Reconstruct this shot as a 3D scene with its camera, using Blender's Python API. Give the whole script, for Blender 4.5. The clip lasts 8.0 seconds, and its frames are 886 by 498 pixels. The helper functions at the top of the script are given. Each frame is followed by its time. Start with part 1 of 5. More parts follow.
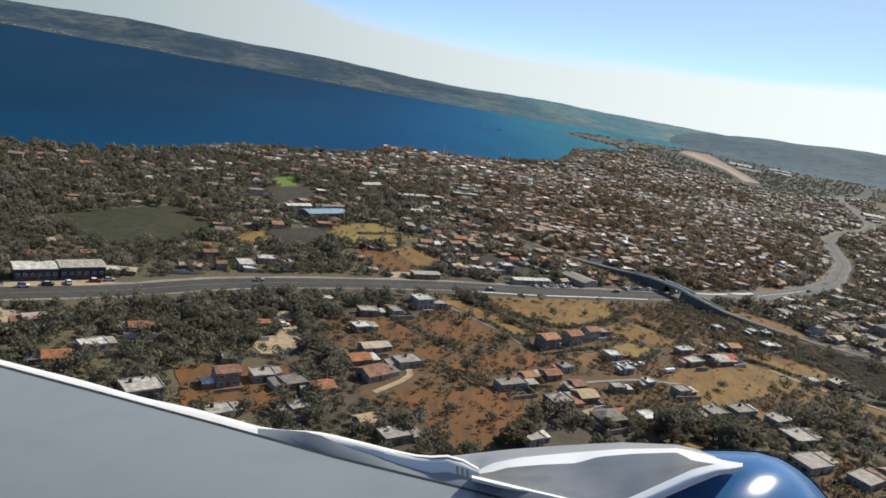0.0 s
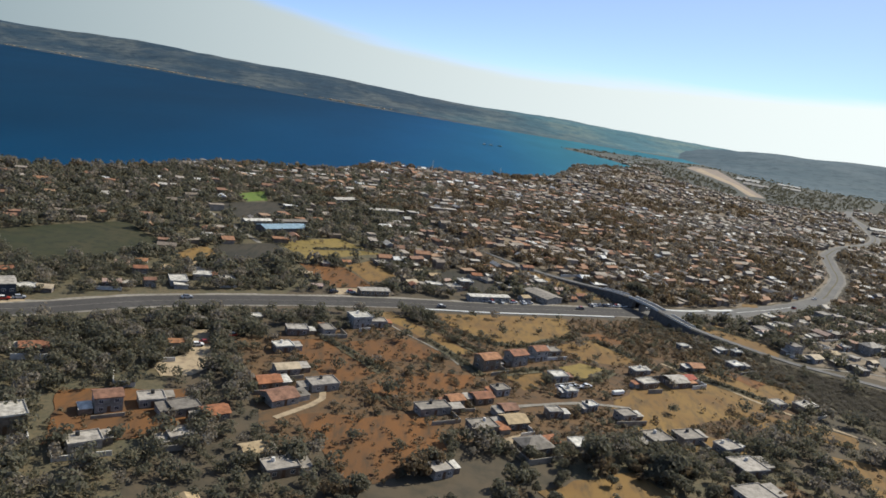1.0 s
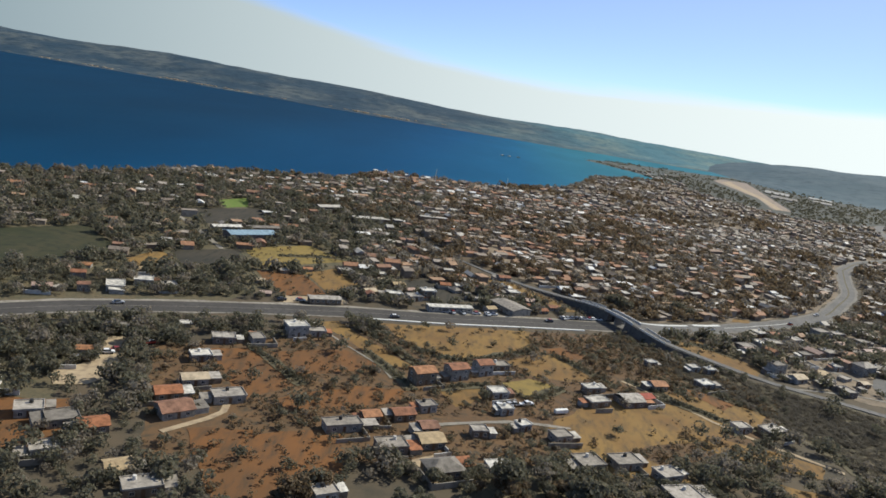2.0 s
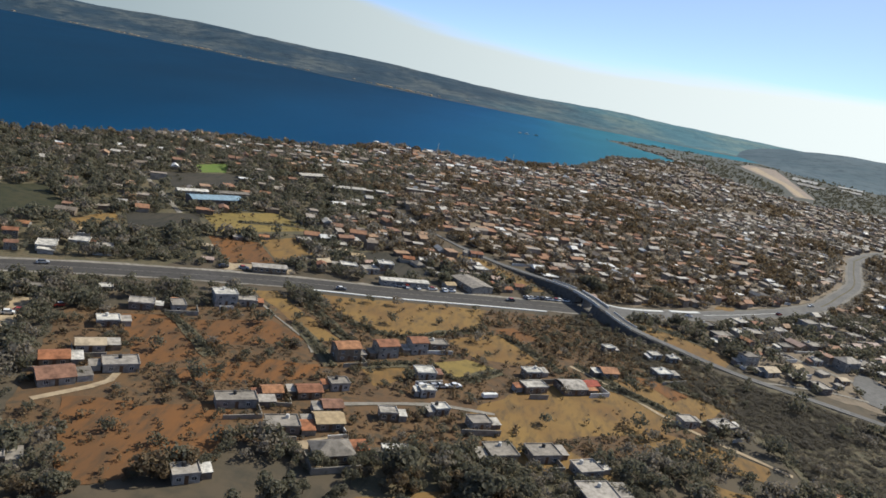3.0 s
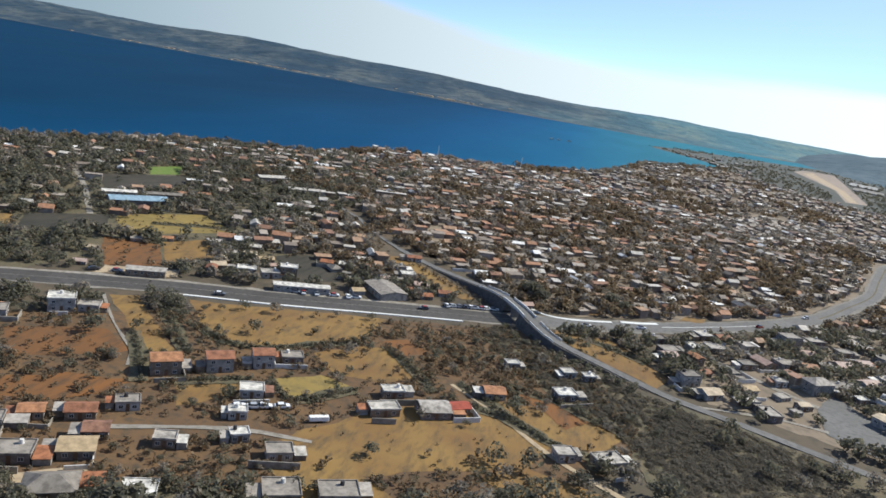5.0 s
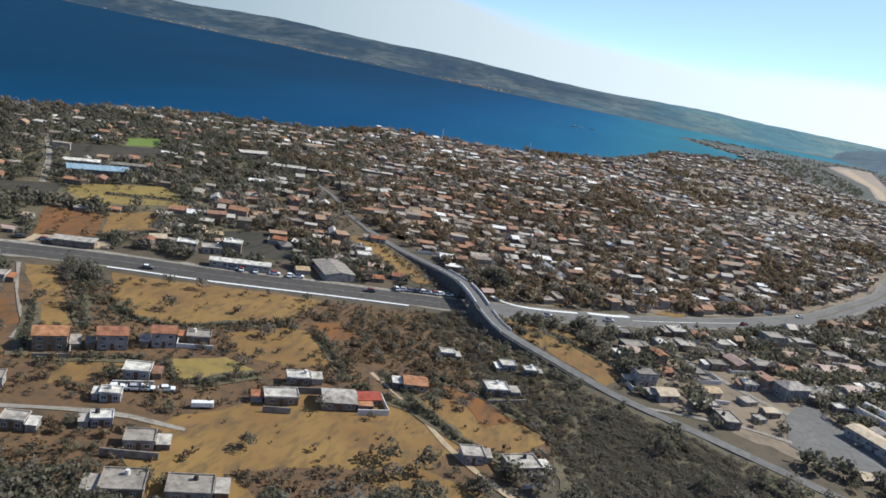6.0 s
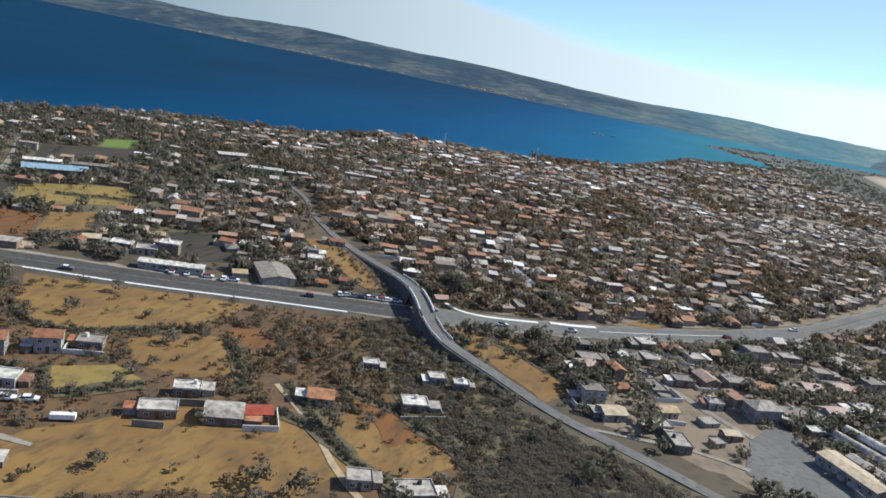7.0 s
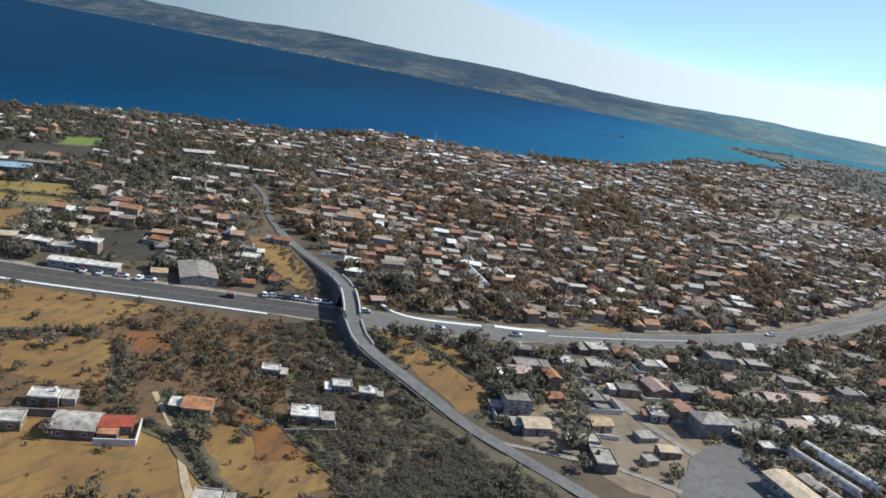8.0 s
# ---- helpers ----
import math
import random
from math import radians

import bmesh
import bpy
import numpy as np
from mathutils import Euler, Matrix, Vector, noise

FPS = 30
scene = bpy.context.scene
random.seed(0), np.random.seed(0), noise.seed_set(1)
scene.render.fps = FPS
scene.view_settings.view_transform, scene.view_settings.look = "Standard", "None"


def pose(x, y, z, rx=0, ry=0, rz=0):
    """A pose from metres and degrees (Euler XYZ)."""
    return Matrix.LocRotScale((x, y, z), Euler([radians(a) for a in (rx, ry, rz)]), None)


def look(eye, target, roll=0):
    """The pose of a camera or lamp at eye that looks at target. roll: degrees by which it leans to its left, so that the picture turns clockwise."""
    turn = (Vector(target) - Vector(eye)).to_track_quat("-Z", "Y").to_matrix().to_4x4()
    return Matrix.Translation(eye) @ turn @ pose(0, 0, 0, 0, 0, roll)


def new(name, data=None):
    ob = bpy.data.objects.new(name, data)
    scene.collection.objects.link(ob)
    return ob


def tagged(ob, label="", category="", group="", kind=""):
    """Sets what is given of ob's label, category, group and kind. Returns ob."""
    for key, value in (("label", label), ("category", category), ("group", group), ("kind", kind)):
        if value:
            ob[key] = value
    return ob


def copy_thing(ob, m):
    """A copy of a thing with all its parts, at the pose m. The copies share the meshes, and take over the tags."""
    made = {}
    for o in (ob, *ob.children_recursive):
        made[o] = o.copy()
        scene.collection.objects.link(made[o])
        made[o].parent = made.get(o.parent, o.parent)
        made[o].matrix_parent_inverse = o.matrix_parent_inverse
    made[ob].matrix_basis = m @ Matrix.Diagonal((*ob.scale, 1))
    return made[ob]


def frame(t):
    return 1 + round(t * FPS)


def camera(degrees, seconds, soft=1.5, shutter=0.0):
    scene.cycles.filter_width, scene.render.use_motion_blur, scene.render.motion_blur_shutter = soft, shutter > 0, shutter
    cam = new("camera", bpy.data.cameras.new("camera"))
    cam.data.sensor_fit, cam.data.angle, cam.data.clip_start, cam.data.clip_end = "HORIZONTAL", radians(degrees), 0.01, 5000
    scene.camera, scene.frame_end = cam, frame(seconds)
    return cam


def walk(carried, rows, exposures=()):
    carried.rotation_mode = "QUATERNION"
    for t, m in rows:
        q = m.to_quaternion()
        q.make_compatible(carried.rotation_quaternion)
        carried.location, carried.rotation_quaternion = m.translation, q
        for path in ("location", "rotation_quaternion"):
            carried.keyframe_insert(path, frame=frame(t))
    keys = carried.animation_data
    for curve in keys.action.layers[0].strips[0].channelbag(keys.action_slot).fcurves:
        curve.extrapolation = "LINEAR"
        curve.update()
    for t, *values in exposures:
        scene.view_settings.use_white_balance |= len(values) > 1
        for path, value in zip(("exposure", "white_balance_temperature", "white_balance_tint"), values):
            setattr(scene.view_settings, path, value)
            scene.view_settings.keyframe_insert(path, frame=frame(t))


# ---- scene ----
cam = camera(63.3, 8.0, 1.65)
PATH = [
    (0, (5.563, 4.252, 95.955), (5.613, 6.196, 95.488), 10.4),
    (0.5, (20.767, 12.604, 96.001), (20.793, 14.552, 95.549), 10.0),
    (1, (36.331, 20.894, 95.749), (36.33, 22.849, 95.324), 9.8),
    (1.5, (53.281, 29.049, 95.899), (53.223, 31.007, 95.494), 9.8),
    (2, (70.583, 37.755, 95.904), (70.485, 39.711, 95.498), 9.8),
    (3.3, (110.64, 62.963, 95.432), (110.449, 64.89, 94.931), 11.9),
    (3.5, (116.645, 66.943, 95.387), (116.426, 68.865, 94.878), 11.9),
    (4, (131.249, 77.778, 95.122), (130.992, 79.699, 94.63), 11.4),
    (4.5, (146.489, 88.768, 94.943), (146.177, 90.685, 94.469), 10.5),
    (4.7, (152.458, 93.537, 94.926), (152.137, 95.454, 94.455), 10.2),
    (6, (188.726, 125.961, 92.976), (188.316, 127.846, 92.451), 11.4),
    (6.5, (202.159, 139.294, 92.182), (201.696, 141.166, 91.655), 11.3),
    (7, (215.305, 152.559, 91.464), (214.801, 154.424, 90.948), 11.1),
    (7.5, (227.689, 165.5, 90.894), (227.14, 167.352, 90.376), 10.7),
    (8, (240.01, 179.284, 90.216), (239.445, 181.131, 89.699), 10.6),
]
walk(cam, [(t, look(eye, target, roll)) for t, eye, target, roll in PATH], [(0.0, 0.58, 7000, 4.5), (2.2, 0.60, 6950, 3.5), (3.5, 0.61, 6850, 4.5), (4.0, 0.85, 6650, 4.5), (4.7, 0.87, 6550, 4.5), (6.0, 0.81, 6450, 4.5), (8.0, 0.81, 6350, 4.0)])

# ---- light ----
SUN_AZ, SUN_EL = 52.0, 40.0        # degrees clockwise from +y, degrees above the horizon
world = bpy.data.worlds.new("world")
scene.world = world
world.use_nodes = True
wn, wl = world.node_tree.nodes, world.node_tree.links
wn.clear()
w_out = wn.new("ShaderNodeOutputWorld")
w_bg = wn.new("ShaderNodeBackground")
w_bg.inputs["Strength"].default_value = 0.20
w_sky = wn.new("ShaderNodeTexSky")
w_sky.sky_type = "NISHITA"
w_sky.sun_disc = False
w_sky.sun_elevation, w_sky.sun_rotation = radians(SUN_EL), radians(SUN_AZ)
w_sky.altitude, w_sky.air_density, w_sky.dust_density, w_sky.ozone_density = 900, 0.55, 0.0, 6.0
w_tc = wn.new("ShaderNodeTexCoord")
w_sep = wn.new("ShaderNodeSeparateXYZ")
wl.new(w_tc.outputs["Generated"], w_sep.inputs[0])
w_map = wn.new("ShaderNodeMapping")                 # long flat streaks of cloud
w_map.inputs["Scale"].default_value = (2.2, 2.2, 26.0)
wl.new(w_tc.outputs["Generated"], w_map.inputs[0])
w_noise = wn.new("ShaderNodeTexNoise")
w_noise.inputs["Scale"].default_value = 1.3
w_noise.inputs["Detail"].default_value = 7.0
w_noise.inputs["Roughness"].default_value = 0.55
wl.new(w_map.outputs[0], w_noise.inputs["Vector"])
w_az = wn.new("ShaderNodeMath")                     # the bearing, clockwise from +y
w_az.operation = "ARCTAN2"
wl.new(w_sep.outputs["X"], w_az.inputs[0])
wl.new(w_sep.outputs["Y"], w_az.inputs[1])
w_turn = wn.new("ShaderNodeMapRange")
w_turn.inputs["From Min"].default_value, w_turn.inputs["From Max"].default_value = radians(-30), radians(40)
wl.new(w_az.outputs[0], w_turn.inputs["Value"])
w_top = wn.new("ShaderNodeValToRGB")                # the upper edge of the cloud bank, in tenths of the sky's height, bearing by bearing
w_top.color_ramp.interpolation = "B_SPLINE"
w_tops = ((-30, 0.92), (-20, 0.80), (-14, 0.62), (-9, 0.50), (-4, 0.40), (2, 0.385), (10, 0.43), (20, 0.52), (30, 0.70), (40, 0.9))
while len(w_top.color_ramp.elements) < len(w_tops):
    w_top.color_ramp.elements.new(0.5)
for w_el, (w_a, w_h) in zip(w_top.color_ramp.elements, w_tops):
    w_el.position, w_el.color = (w_a + 30) / 70, (w_h, w_h, w_h, 1)
wl.new(w_turn.outputs[0], w_top.inputs[0])
w_low = wn.new("ShaderNodeMath")
w_low.operation = "MULTIPLY_ADD"
w_low.inputs[1].default_value = -0.1
wl.new(w_top.outputs[0], w_low.inputs[0])
wl.new(w_sep.outputs["Z"], w_low.inputs[2])
w_off = wn.new("ShaderNodeMath")                    # height above that edge, waved by the streaks
w_off.operation = "MULTIPLY_ADD"
w_off.inputs[1].default_value = 0.034
wl.new(w_noise.outputs[0], w_off.inputs[0])
wl.new(w_low.outputs[0], w_off.inputs[2])
w_rng = wn.new("ShaderNodeMapRange")
w_rng.interpolation_type = "SMOOTHSTEP"
w_rng.inputs["From Min"].default_value = 0.009
w_rng.inputs["From Max"].default_value = 0.031
w_rng.inputs["To Min"].default_value = 1.0
w_rng.inputs["To Max"].default_value = 0.31
wl.new(w_off.outputs[0], w_rng.inputs["Value"])
w_mix = wn.new("ShaderNodeMix")
w_mix.data_type = "RGBA"
# the thin cloud is brighter towards the sun
w_dot = wn.new("ShaderNodeVectorMath")
w_dot.operation = "DOT_PRODUCT"
w_dot.inputs[1].default_value = (math.sin(radians(SUN_AZ)), math.cos(radians(SUN_AZ)), 0.0)
wl.new(w_tc.outputs["Generated"], w_dot.inputs[0])
w_glow = wn.new("ShaderNodeMapRange")
w_glow.inputs["From Min"].default_value, w_glow.inputs["From Max"].default_value = -0.2, 1.0
w_glow.inputs["To Min"].default_value, w_glow.inputs["To Max"].default_value = 0.0, 1.0
wl.new(w_dot.outputs["Value"], w_glow.inputs["Value"])
w_ramp = wn.new("ShaderNodeValToRGB")
for w_el, w_pos, w_col in zip(w_ramp.color_ramp.elements, (0.15, 0.95), ((0.265, 0.35, 0.43, 1), (0.86, 0.945, 1.03, 1))):
    w_el.position, w_el.color = w_pos, w_col
wl.new(w_glow.outputs[0], w_ramp.inputs[0])
w_bright = wn.new("ShaderNodeVectorMath")
w_bright.operation = "SCALE"
w_bright.inputs["Scale"].default_value = 3.55
wl.new(w_ramp.outputs[0], w_bright.inputs[0])
wl.new(w_bright.outputs[0], w_mix.inputs[7])
wl.new(w_rng.outputs[0], w_mix.inputs[0])
w_tone = wn.new("ShaderNodeMix")                     # deeper blue of the clear upper sky
w_tone.data_type, w_tone.blend_type = "RGBA", "MULTIPLY"
w_tone.inputs[0].default_value = 1.0
w_tone.inputs[7].default_value = (0.53, 0.545, 0.665, 1)
wl.new(w_sky.outputs[0], w_tone.inputs[6])
wl.new(w_tone.outputs[2], w_mix.inputs[6])
wl.new(w_mix.outputs[2], w_bg.inputs["Color"])
wl.new(w_bg.outputs[0], w_out.inputs[0])

sun = new("sun", bpy.data.lights.new("sun", "SUN"))
sun.data.energy, sun.data.angle, sun.data.color = 3.7, radians(0.5), (1.0, 0.955, 0.89)
sun.matrix_world = look((math.sin(radians(SUN_AZ)) * 300, math.cos(radians(SUN_AZ)) * 300, math.tan(radians(SUN_EL)) * 300), (0, 0, 0))


# ---- materials ----
def base_material(name, rough, metal=0.0, spec=0.3):
    m = bpy.data.materials.new(name)
    m.use_nodes = True
    n, l = m.node_tree.nodes, m.node_tree.links
    b = n["Principled BSDF"]
    b.inputs["Roughness"].default_value = rough
    b.inputs["Metallic"].default_value = metal
    b.inputs["Specular IOR Level"].default_value = spec
    return m, n, l, b


def place_node(n, l, scale, detail=6.0, rough=0.6, stretch=None):
    """Noise laid in world metres: scale is cycles to the metre."""
    g = n.new("ShaderNodeNewGeometry")
    x = n.new("ShaderNodeTexNoise")
    x.inputs["Scale"].default_value = scale
    x.inputs["Detail"].default_value = detail
    x.inputs["Roughness"].default_value = rough
    if stretch:
        mp = n.new("ShaderNodeMapping")
        mp.inputs["Rotation"].default_value = (0, 0, radians(stretch[0]))
        mp.inputs["Scale"].default_value = (stretch[1], stretch[2], 1)
        l.new(g.outputs["Position"], mp.inputs[0])
        l.new(mp.outputs[0], x.inputs["Vector"])
    else:
        l.new(g.outputs["Position"], x.inputs["Vector"])
    return x


def ramp(n, l, src, stops, constant=False):
    r = n.new("ShaderNodeValToRGB")
    if constant:
        r.color_ramp.interpolation = "CONSTANT"
    e = r.color_ramp.elements
    while len(e) < len(stops):
        e.new(0.5)
    for el, (p, c) in zip(e, stops):
        el.position, el.color = p, (*c, 1)
    l.new(src, r.inputs[0])
    return r


def mix(n, l, fac, a, b, kind="MIX"):
    x = n.new("ShaderNodeMix")
    x.data_type, x.blend_type = "RGBA", kind
    if isinstance(fac, float):
        x.inputs[0].default_value = fac
    else:
        l.new(fac, x.inputs[0])
    l.new(a, x.inputs[6])
    l.new(b, x.inputs[7])
    return x.outputs[2]


def bump(n, l, b, src, strength, dist):
    x = n.new("ShaderNodeBump")
    x.inputs["Strength"].default_value, x.inputs["Distance"].default_value = strength, dist
    l.new(src, x.inputs["Height"])
    l.new(x.outputs[0], b.inputs["Normal"])


def two_scale(name, c1, c2, c3, big, fine, rough=0.9, relief=0.0, spec=0.2, stretch=None, metal=0.0):
    """A surface of three tones: c1 to c2 in large blotches, c3 in fine grain and stains."""
    m, n, l, b = base_material(name, rough, metal, spec)
    f1, f2 = place_node(n, l, big, 4.0), place_node(n, l, fine, 8.0, 0.65, stretch)
    r1 = ramp(n, l, f1.outputs[0], [(0.36, c1), (0.64, c2)])
    r2 = ramp(n, l, f2.outputs[0], [(0.47, (0, 0, 0)), (0.66, (1, 1, 1))])
    c = n.new("ShaderNodeRGB")
    c.outputs[0].default_value = (*c3, 1)
    l.new(mix(n, l, r2.outputs[0], r1.outputs[0], c.outputs[0]), b.inputs["Base Color"])
    if relief:
        bump(n, l, b, f2.outputs[0], 0.6, relief)
    return m


def by_random(name, stops, rough=0.8, per="Object", dirt=0.25, grain=0.6, leafy=0.0):
    """Alike pieces that differ in tone: each object, or each island of a joined mesh, takes one of the stops."""
    m, n, l, b = base_material(name, rough)
    if per == "Object":
        s = n.new("ShaderNodeObjectInfo").outputs["Random"]
    else:
        s = n.new("ShaderNodeNewGeometry").outputs["Random Per Island"]
    r = ramp(n, l, s, stops, True)
    f = place_node(n, l, grain, 7.0, 0.65)
    d = ramp(n, l, f.outputs[0], [(0.35, (1 - dirt * 1.6,) * 3), (0.62, (1, 1, 1))])
    tone = mix(n, l, 1.0, r.outputs[0], d.outputs[0], "MULTIPLY")
    l.new(tone, b.inputs["Base Color"])
    if leafy:                                         # thin leaves let some of the light through
        t, a = n.new("ShaderNodeBsdfTranslucent"), n.new("ShaderNodeMixShader")
        a.inputs[0].default_value = leafy
        l.new(tone, t.inputs["Color"])
        l.new(b.outputs[0], a.inputs[1])
        l.new(t.outputs[0], a.inputs[2])
        l.new(a.outputs[0], n["Material Output"].inputs["Surface"])
    return m


GROUND = two_scale("dry_ground", (0.082, 0.068, 0.048), (0.118, 0.088, 0.058), (0.058, 0.052, 0.039), 0.012, 0.11, relief=0.3)
OCHRE = two_scale("ochre_dry_grass", (0.242, 0.150, 0.052), (0.176, 0.100, 0.040), (0.119, 0.080, 0.040), 0.035, 0.35, relief=0.15, stretch=(-28, 1, 0.35))
OLIVE = two_scale("olive_yellow_grass", (0.25, 0.178, 0.058), (0.205, 0.150, 0.050), (0.155, 0.118, 0.048), 0.03, 0.3, relief=0.12)
RUST = two_scale("rust_brown_soil", (0.191, 0.085, 0.031), (0.141, 0.071, 0.032), (0.086, 0.054, 0.031), 0.03, 0.3, relief=0.15, stretch=(60, 1, 0.3))
SCRUB = two_scale("scrubby_brown_soil", (0.145, 0.086, 0.044), (0.115, 0.070, 0.039), (0.070, 0.055, 0.037), 0.05, 0.28, relief=0.25)
PLOUGH = two_scale("dark_ploughed_soil", (0.046, 0.042, 0.033), (0.065, 0.055, 0.041), (0.032, 0.032, 0.025), 0.04, 0.4, relief=0.2, stretch=(-28, 1, 0.2))
PASTURE = two_scale("dark_green_pasture", (0.036, 0.040, 0.020), (0.060, 0.053, 0.028), (0.026, 0.030, 0.017), 0.03, 0.2, relief=0.1)
TURF = two_scale("green_turf", (0.13, 0.19, 0.04), (0.10, 0.16, 0.035), (0.16, 0.18, 0.06), 0.05, 0.3)
SAND = two_scale("pale_beaten_earth", (0.42, 0.33, 0.22), (0.34, 0.26, 0.17), (0.25, 0.19, 0.13), 0.06, 0.4, relief=0.05)
ASPHALT = two_scale("worn_grey_asphalt", (0.062, 0.057, 0.053), (0.082, 0.076, 0.071), (0.050, 0.047, 0.045), 0.05, 0.5)
BLEACHED = two_scale("sun_bleached_asphalt", (0.125, 0.12, 0.115), (0.16, 0.154, 0.146), (0.10, 0.097, 0.093), 0.05, 0.5)
VERGE = two_scale("pale_gravel_verge", (0.30, 0.27, 0.23), (0.22, 0.20, 0.17), (0.16, 0.14, 0.11), 0.06, 0.5)
DUST = two_scale("dusty_road_shoulder", (0.21, 0.195, 0.172), (0.165, 0.152, 0.132), (0.125, 0.115, 0.10), 0.06, 0.5)
# Concrete coloured dark to hold the shade on the embankment's face
RETAINING = two_scale("shaded_retaining_wall", (0.085, 0.080, 0.073), (0.11, 0.10, 0.09), (0.06, 0.056, 0.05), 0.1, 0.7)
CONCRETE = two_scale("pale_concrete", (0.62, 0.60, 0.56), (0.52, 0.50, 0.47), (0.40, 0.38, 0.35), 0.2, 1.5)
OLD_CONCRETE = two_scale("weathered_concrete", (0.24, 0.225, 0.205), (0.19, 0.18, 0.165), (0.13, 0.122, 0.112), 0.2, 1.5)
LINE = two_scale("white_road_paint", (0.75, 0.75, 0.72), (0.66, 0.66, 0.63), (0.45, 0.45, 0.43), 0.2, 2.0)


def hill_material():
    """Wooded hills with haze painted in: slate blue west, paler teal to the east."""
    m, n, l, b = base_material("hazy_hill", 0.9, 0.0, 0.2)
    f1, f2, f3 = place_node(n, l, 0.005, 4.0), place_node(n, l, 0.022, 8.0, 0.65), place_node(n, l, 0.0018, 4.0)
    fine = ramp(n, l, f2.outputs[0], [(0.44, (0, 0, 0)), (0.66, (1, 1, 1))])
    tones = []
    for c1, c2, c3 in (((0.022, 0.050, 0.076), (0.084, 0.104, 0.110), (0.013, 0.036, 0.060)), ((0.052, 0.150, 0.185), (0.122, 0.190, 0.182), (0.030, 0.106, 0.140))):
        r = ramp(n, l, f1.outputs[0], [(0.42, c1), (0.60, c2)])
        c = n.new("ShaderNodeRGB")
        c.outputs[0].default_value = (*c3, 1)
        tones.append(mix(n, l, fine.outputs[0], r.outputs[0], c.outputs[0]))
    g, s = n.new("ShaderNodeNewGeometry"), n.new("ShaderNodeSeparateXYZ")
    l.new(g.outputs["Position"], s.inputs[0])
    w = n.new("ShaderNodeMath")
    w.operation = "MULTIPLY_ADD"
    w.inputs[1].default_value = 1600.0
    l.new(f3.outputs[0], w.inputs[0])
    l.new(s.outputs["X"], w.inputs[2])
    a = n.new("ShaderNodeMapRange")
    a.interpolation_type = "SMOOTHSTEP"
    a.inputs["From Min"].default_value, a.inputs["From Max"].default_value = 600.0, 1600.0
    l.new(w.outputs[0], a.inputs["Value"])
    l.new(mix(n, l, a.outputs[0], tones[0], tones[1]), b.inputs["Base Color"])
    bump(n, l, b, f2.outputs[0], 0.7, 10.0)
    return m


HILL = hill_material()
# Wood tones shifted to blue-grey: distance haze put into the colour
RISE = two_scale("hazy_wooded_rise", (0.041, 0.082, 0.107), (0.077, 0.115, 0.135), (0.029, 0.060, 0.082), 0.006, 0.03)
WOODLAND = two_scale("woodland_floor", (0.062, 0.066, 0.056), (0.090, 0.086, 0.070), (0.044, 0.050, 0.044), 0.008, 0.06)
# Shared by real weeds and by ground sheets that stand for tree shade
UNDERGROWTH_SHADE = two_scale("undergrowth_and_shade", (0.099, 0.089, 0.056), (0.141, 0.109, 0.066), (0.069, 0.066, 0.043), 0.12, 0.8, relief=0.2)
CLEARING = two_scale("tan_cleared_earth", (0.30, 0.235, 0.185), (0.245, 0.195, 0.155), (0.18, 0.15, 0.12), 0.01, 0.08)
TOWN_EARTH = two_scale("dusty_town_ground", (0.235, 0.185, 0.132), (0.174, 0.134, 0.095), (0.118, 0.096, 0.072), 0.02, 0.12, relief=0.1)
SPIT = two_scale("grey_shore_land", (0.115, 0.118, 0.105), (0.078, 0.085, 0.075), (0.052, 0.060, 0.054), 0.006, 0.05)

TILE = by_random("orange_clay_roof", [(0.0, (0.38, 0.155, 0.075)), (0.3, (0.31, 0.135, 0.075)), (0.55, (0.42, 0.20, 0.10)), (0.8, (0.28, 0.145, 0.095))], dirt=0.35)
WHITE_ROOF = by_random("whitewashed_roof", [(0.0, (0.72, 0.68, 0.61)), (0.25, (0.54, 0.495, 0.43)), (0.5, (0.66, 0.62, 0.55)), (0.75, (0.45, 0.405, 0.35))], 0.7, dirt=0.4)
GREY_ROOF = by_random("grey_slab_roof", [(0.0, (0.30, 0.265, 0.225)), (0.3, (0.37, 0.33, 0.285)), (0.6, (0.23, 0.203, 0.173)), (0.8, (0.43, 0.385, 0.335))], dirt=0.32)
TAN_ROOF = by_random("tan_roof", [(0.0, (0.46, 0.34, 0.20)), (0.5, (0.50, 0.40, 0.28))])
PINK_ROOF = by_random("faded_pink_roof", [(0.0, (0.42, 0.29, 0.235)), (0.5, (0.46, 0.34, 0.29))])
RED_ROOF = by_random("red_sheet_roof", [(0.0, (0.36, 0.075, 0.045)), (0.5, (0.36, 0.075, 0.045))])
BLUE_ROOF = by_random("blue_sheet_roof", [(0.0, (0.25, 0.36, 0.43)), (0.5, (0.27, 0.38, 0.45))], 0.45)
WALL = by_random("rendered_wall", [(0.0, (0.31, 0.285, 0.25)), (0.25, (0.25, 0.19, 0.135)), (0.45, (0.38, 0.36, 0.33)), (0.7, (0.20, 0.165, 0.14)), (0.95, (0.23, 0.22, 0.21))], dirt=0.35)
# In both roof sets the whitest tone covers white roofs and painted-in sun glints
FAR_ROOF = by_random("mixed_roofs", [(0.0, (0.314, 0.260, 0.209)), (0.14, (0.380, 0.323, 0.270)), (0.26, (0.237, 0.191, 0.153)), (0.38, (0.361, 0.186, 0.107)), (0.54, (0.389, 0.245, 0.153)), (0.69, (0.285, 0.157, 0.102)), (0.83, (0.494, 0.456, 0.403)), (0.945, (0.760, 0.740, 0.704))], per="Island")
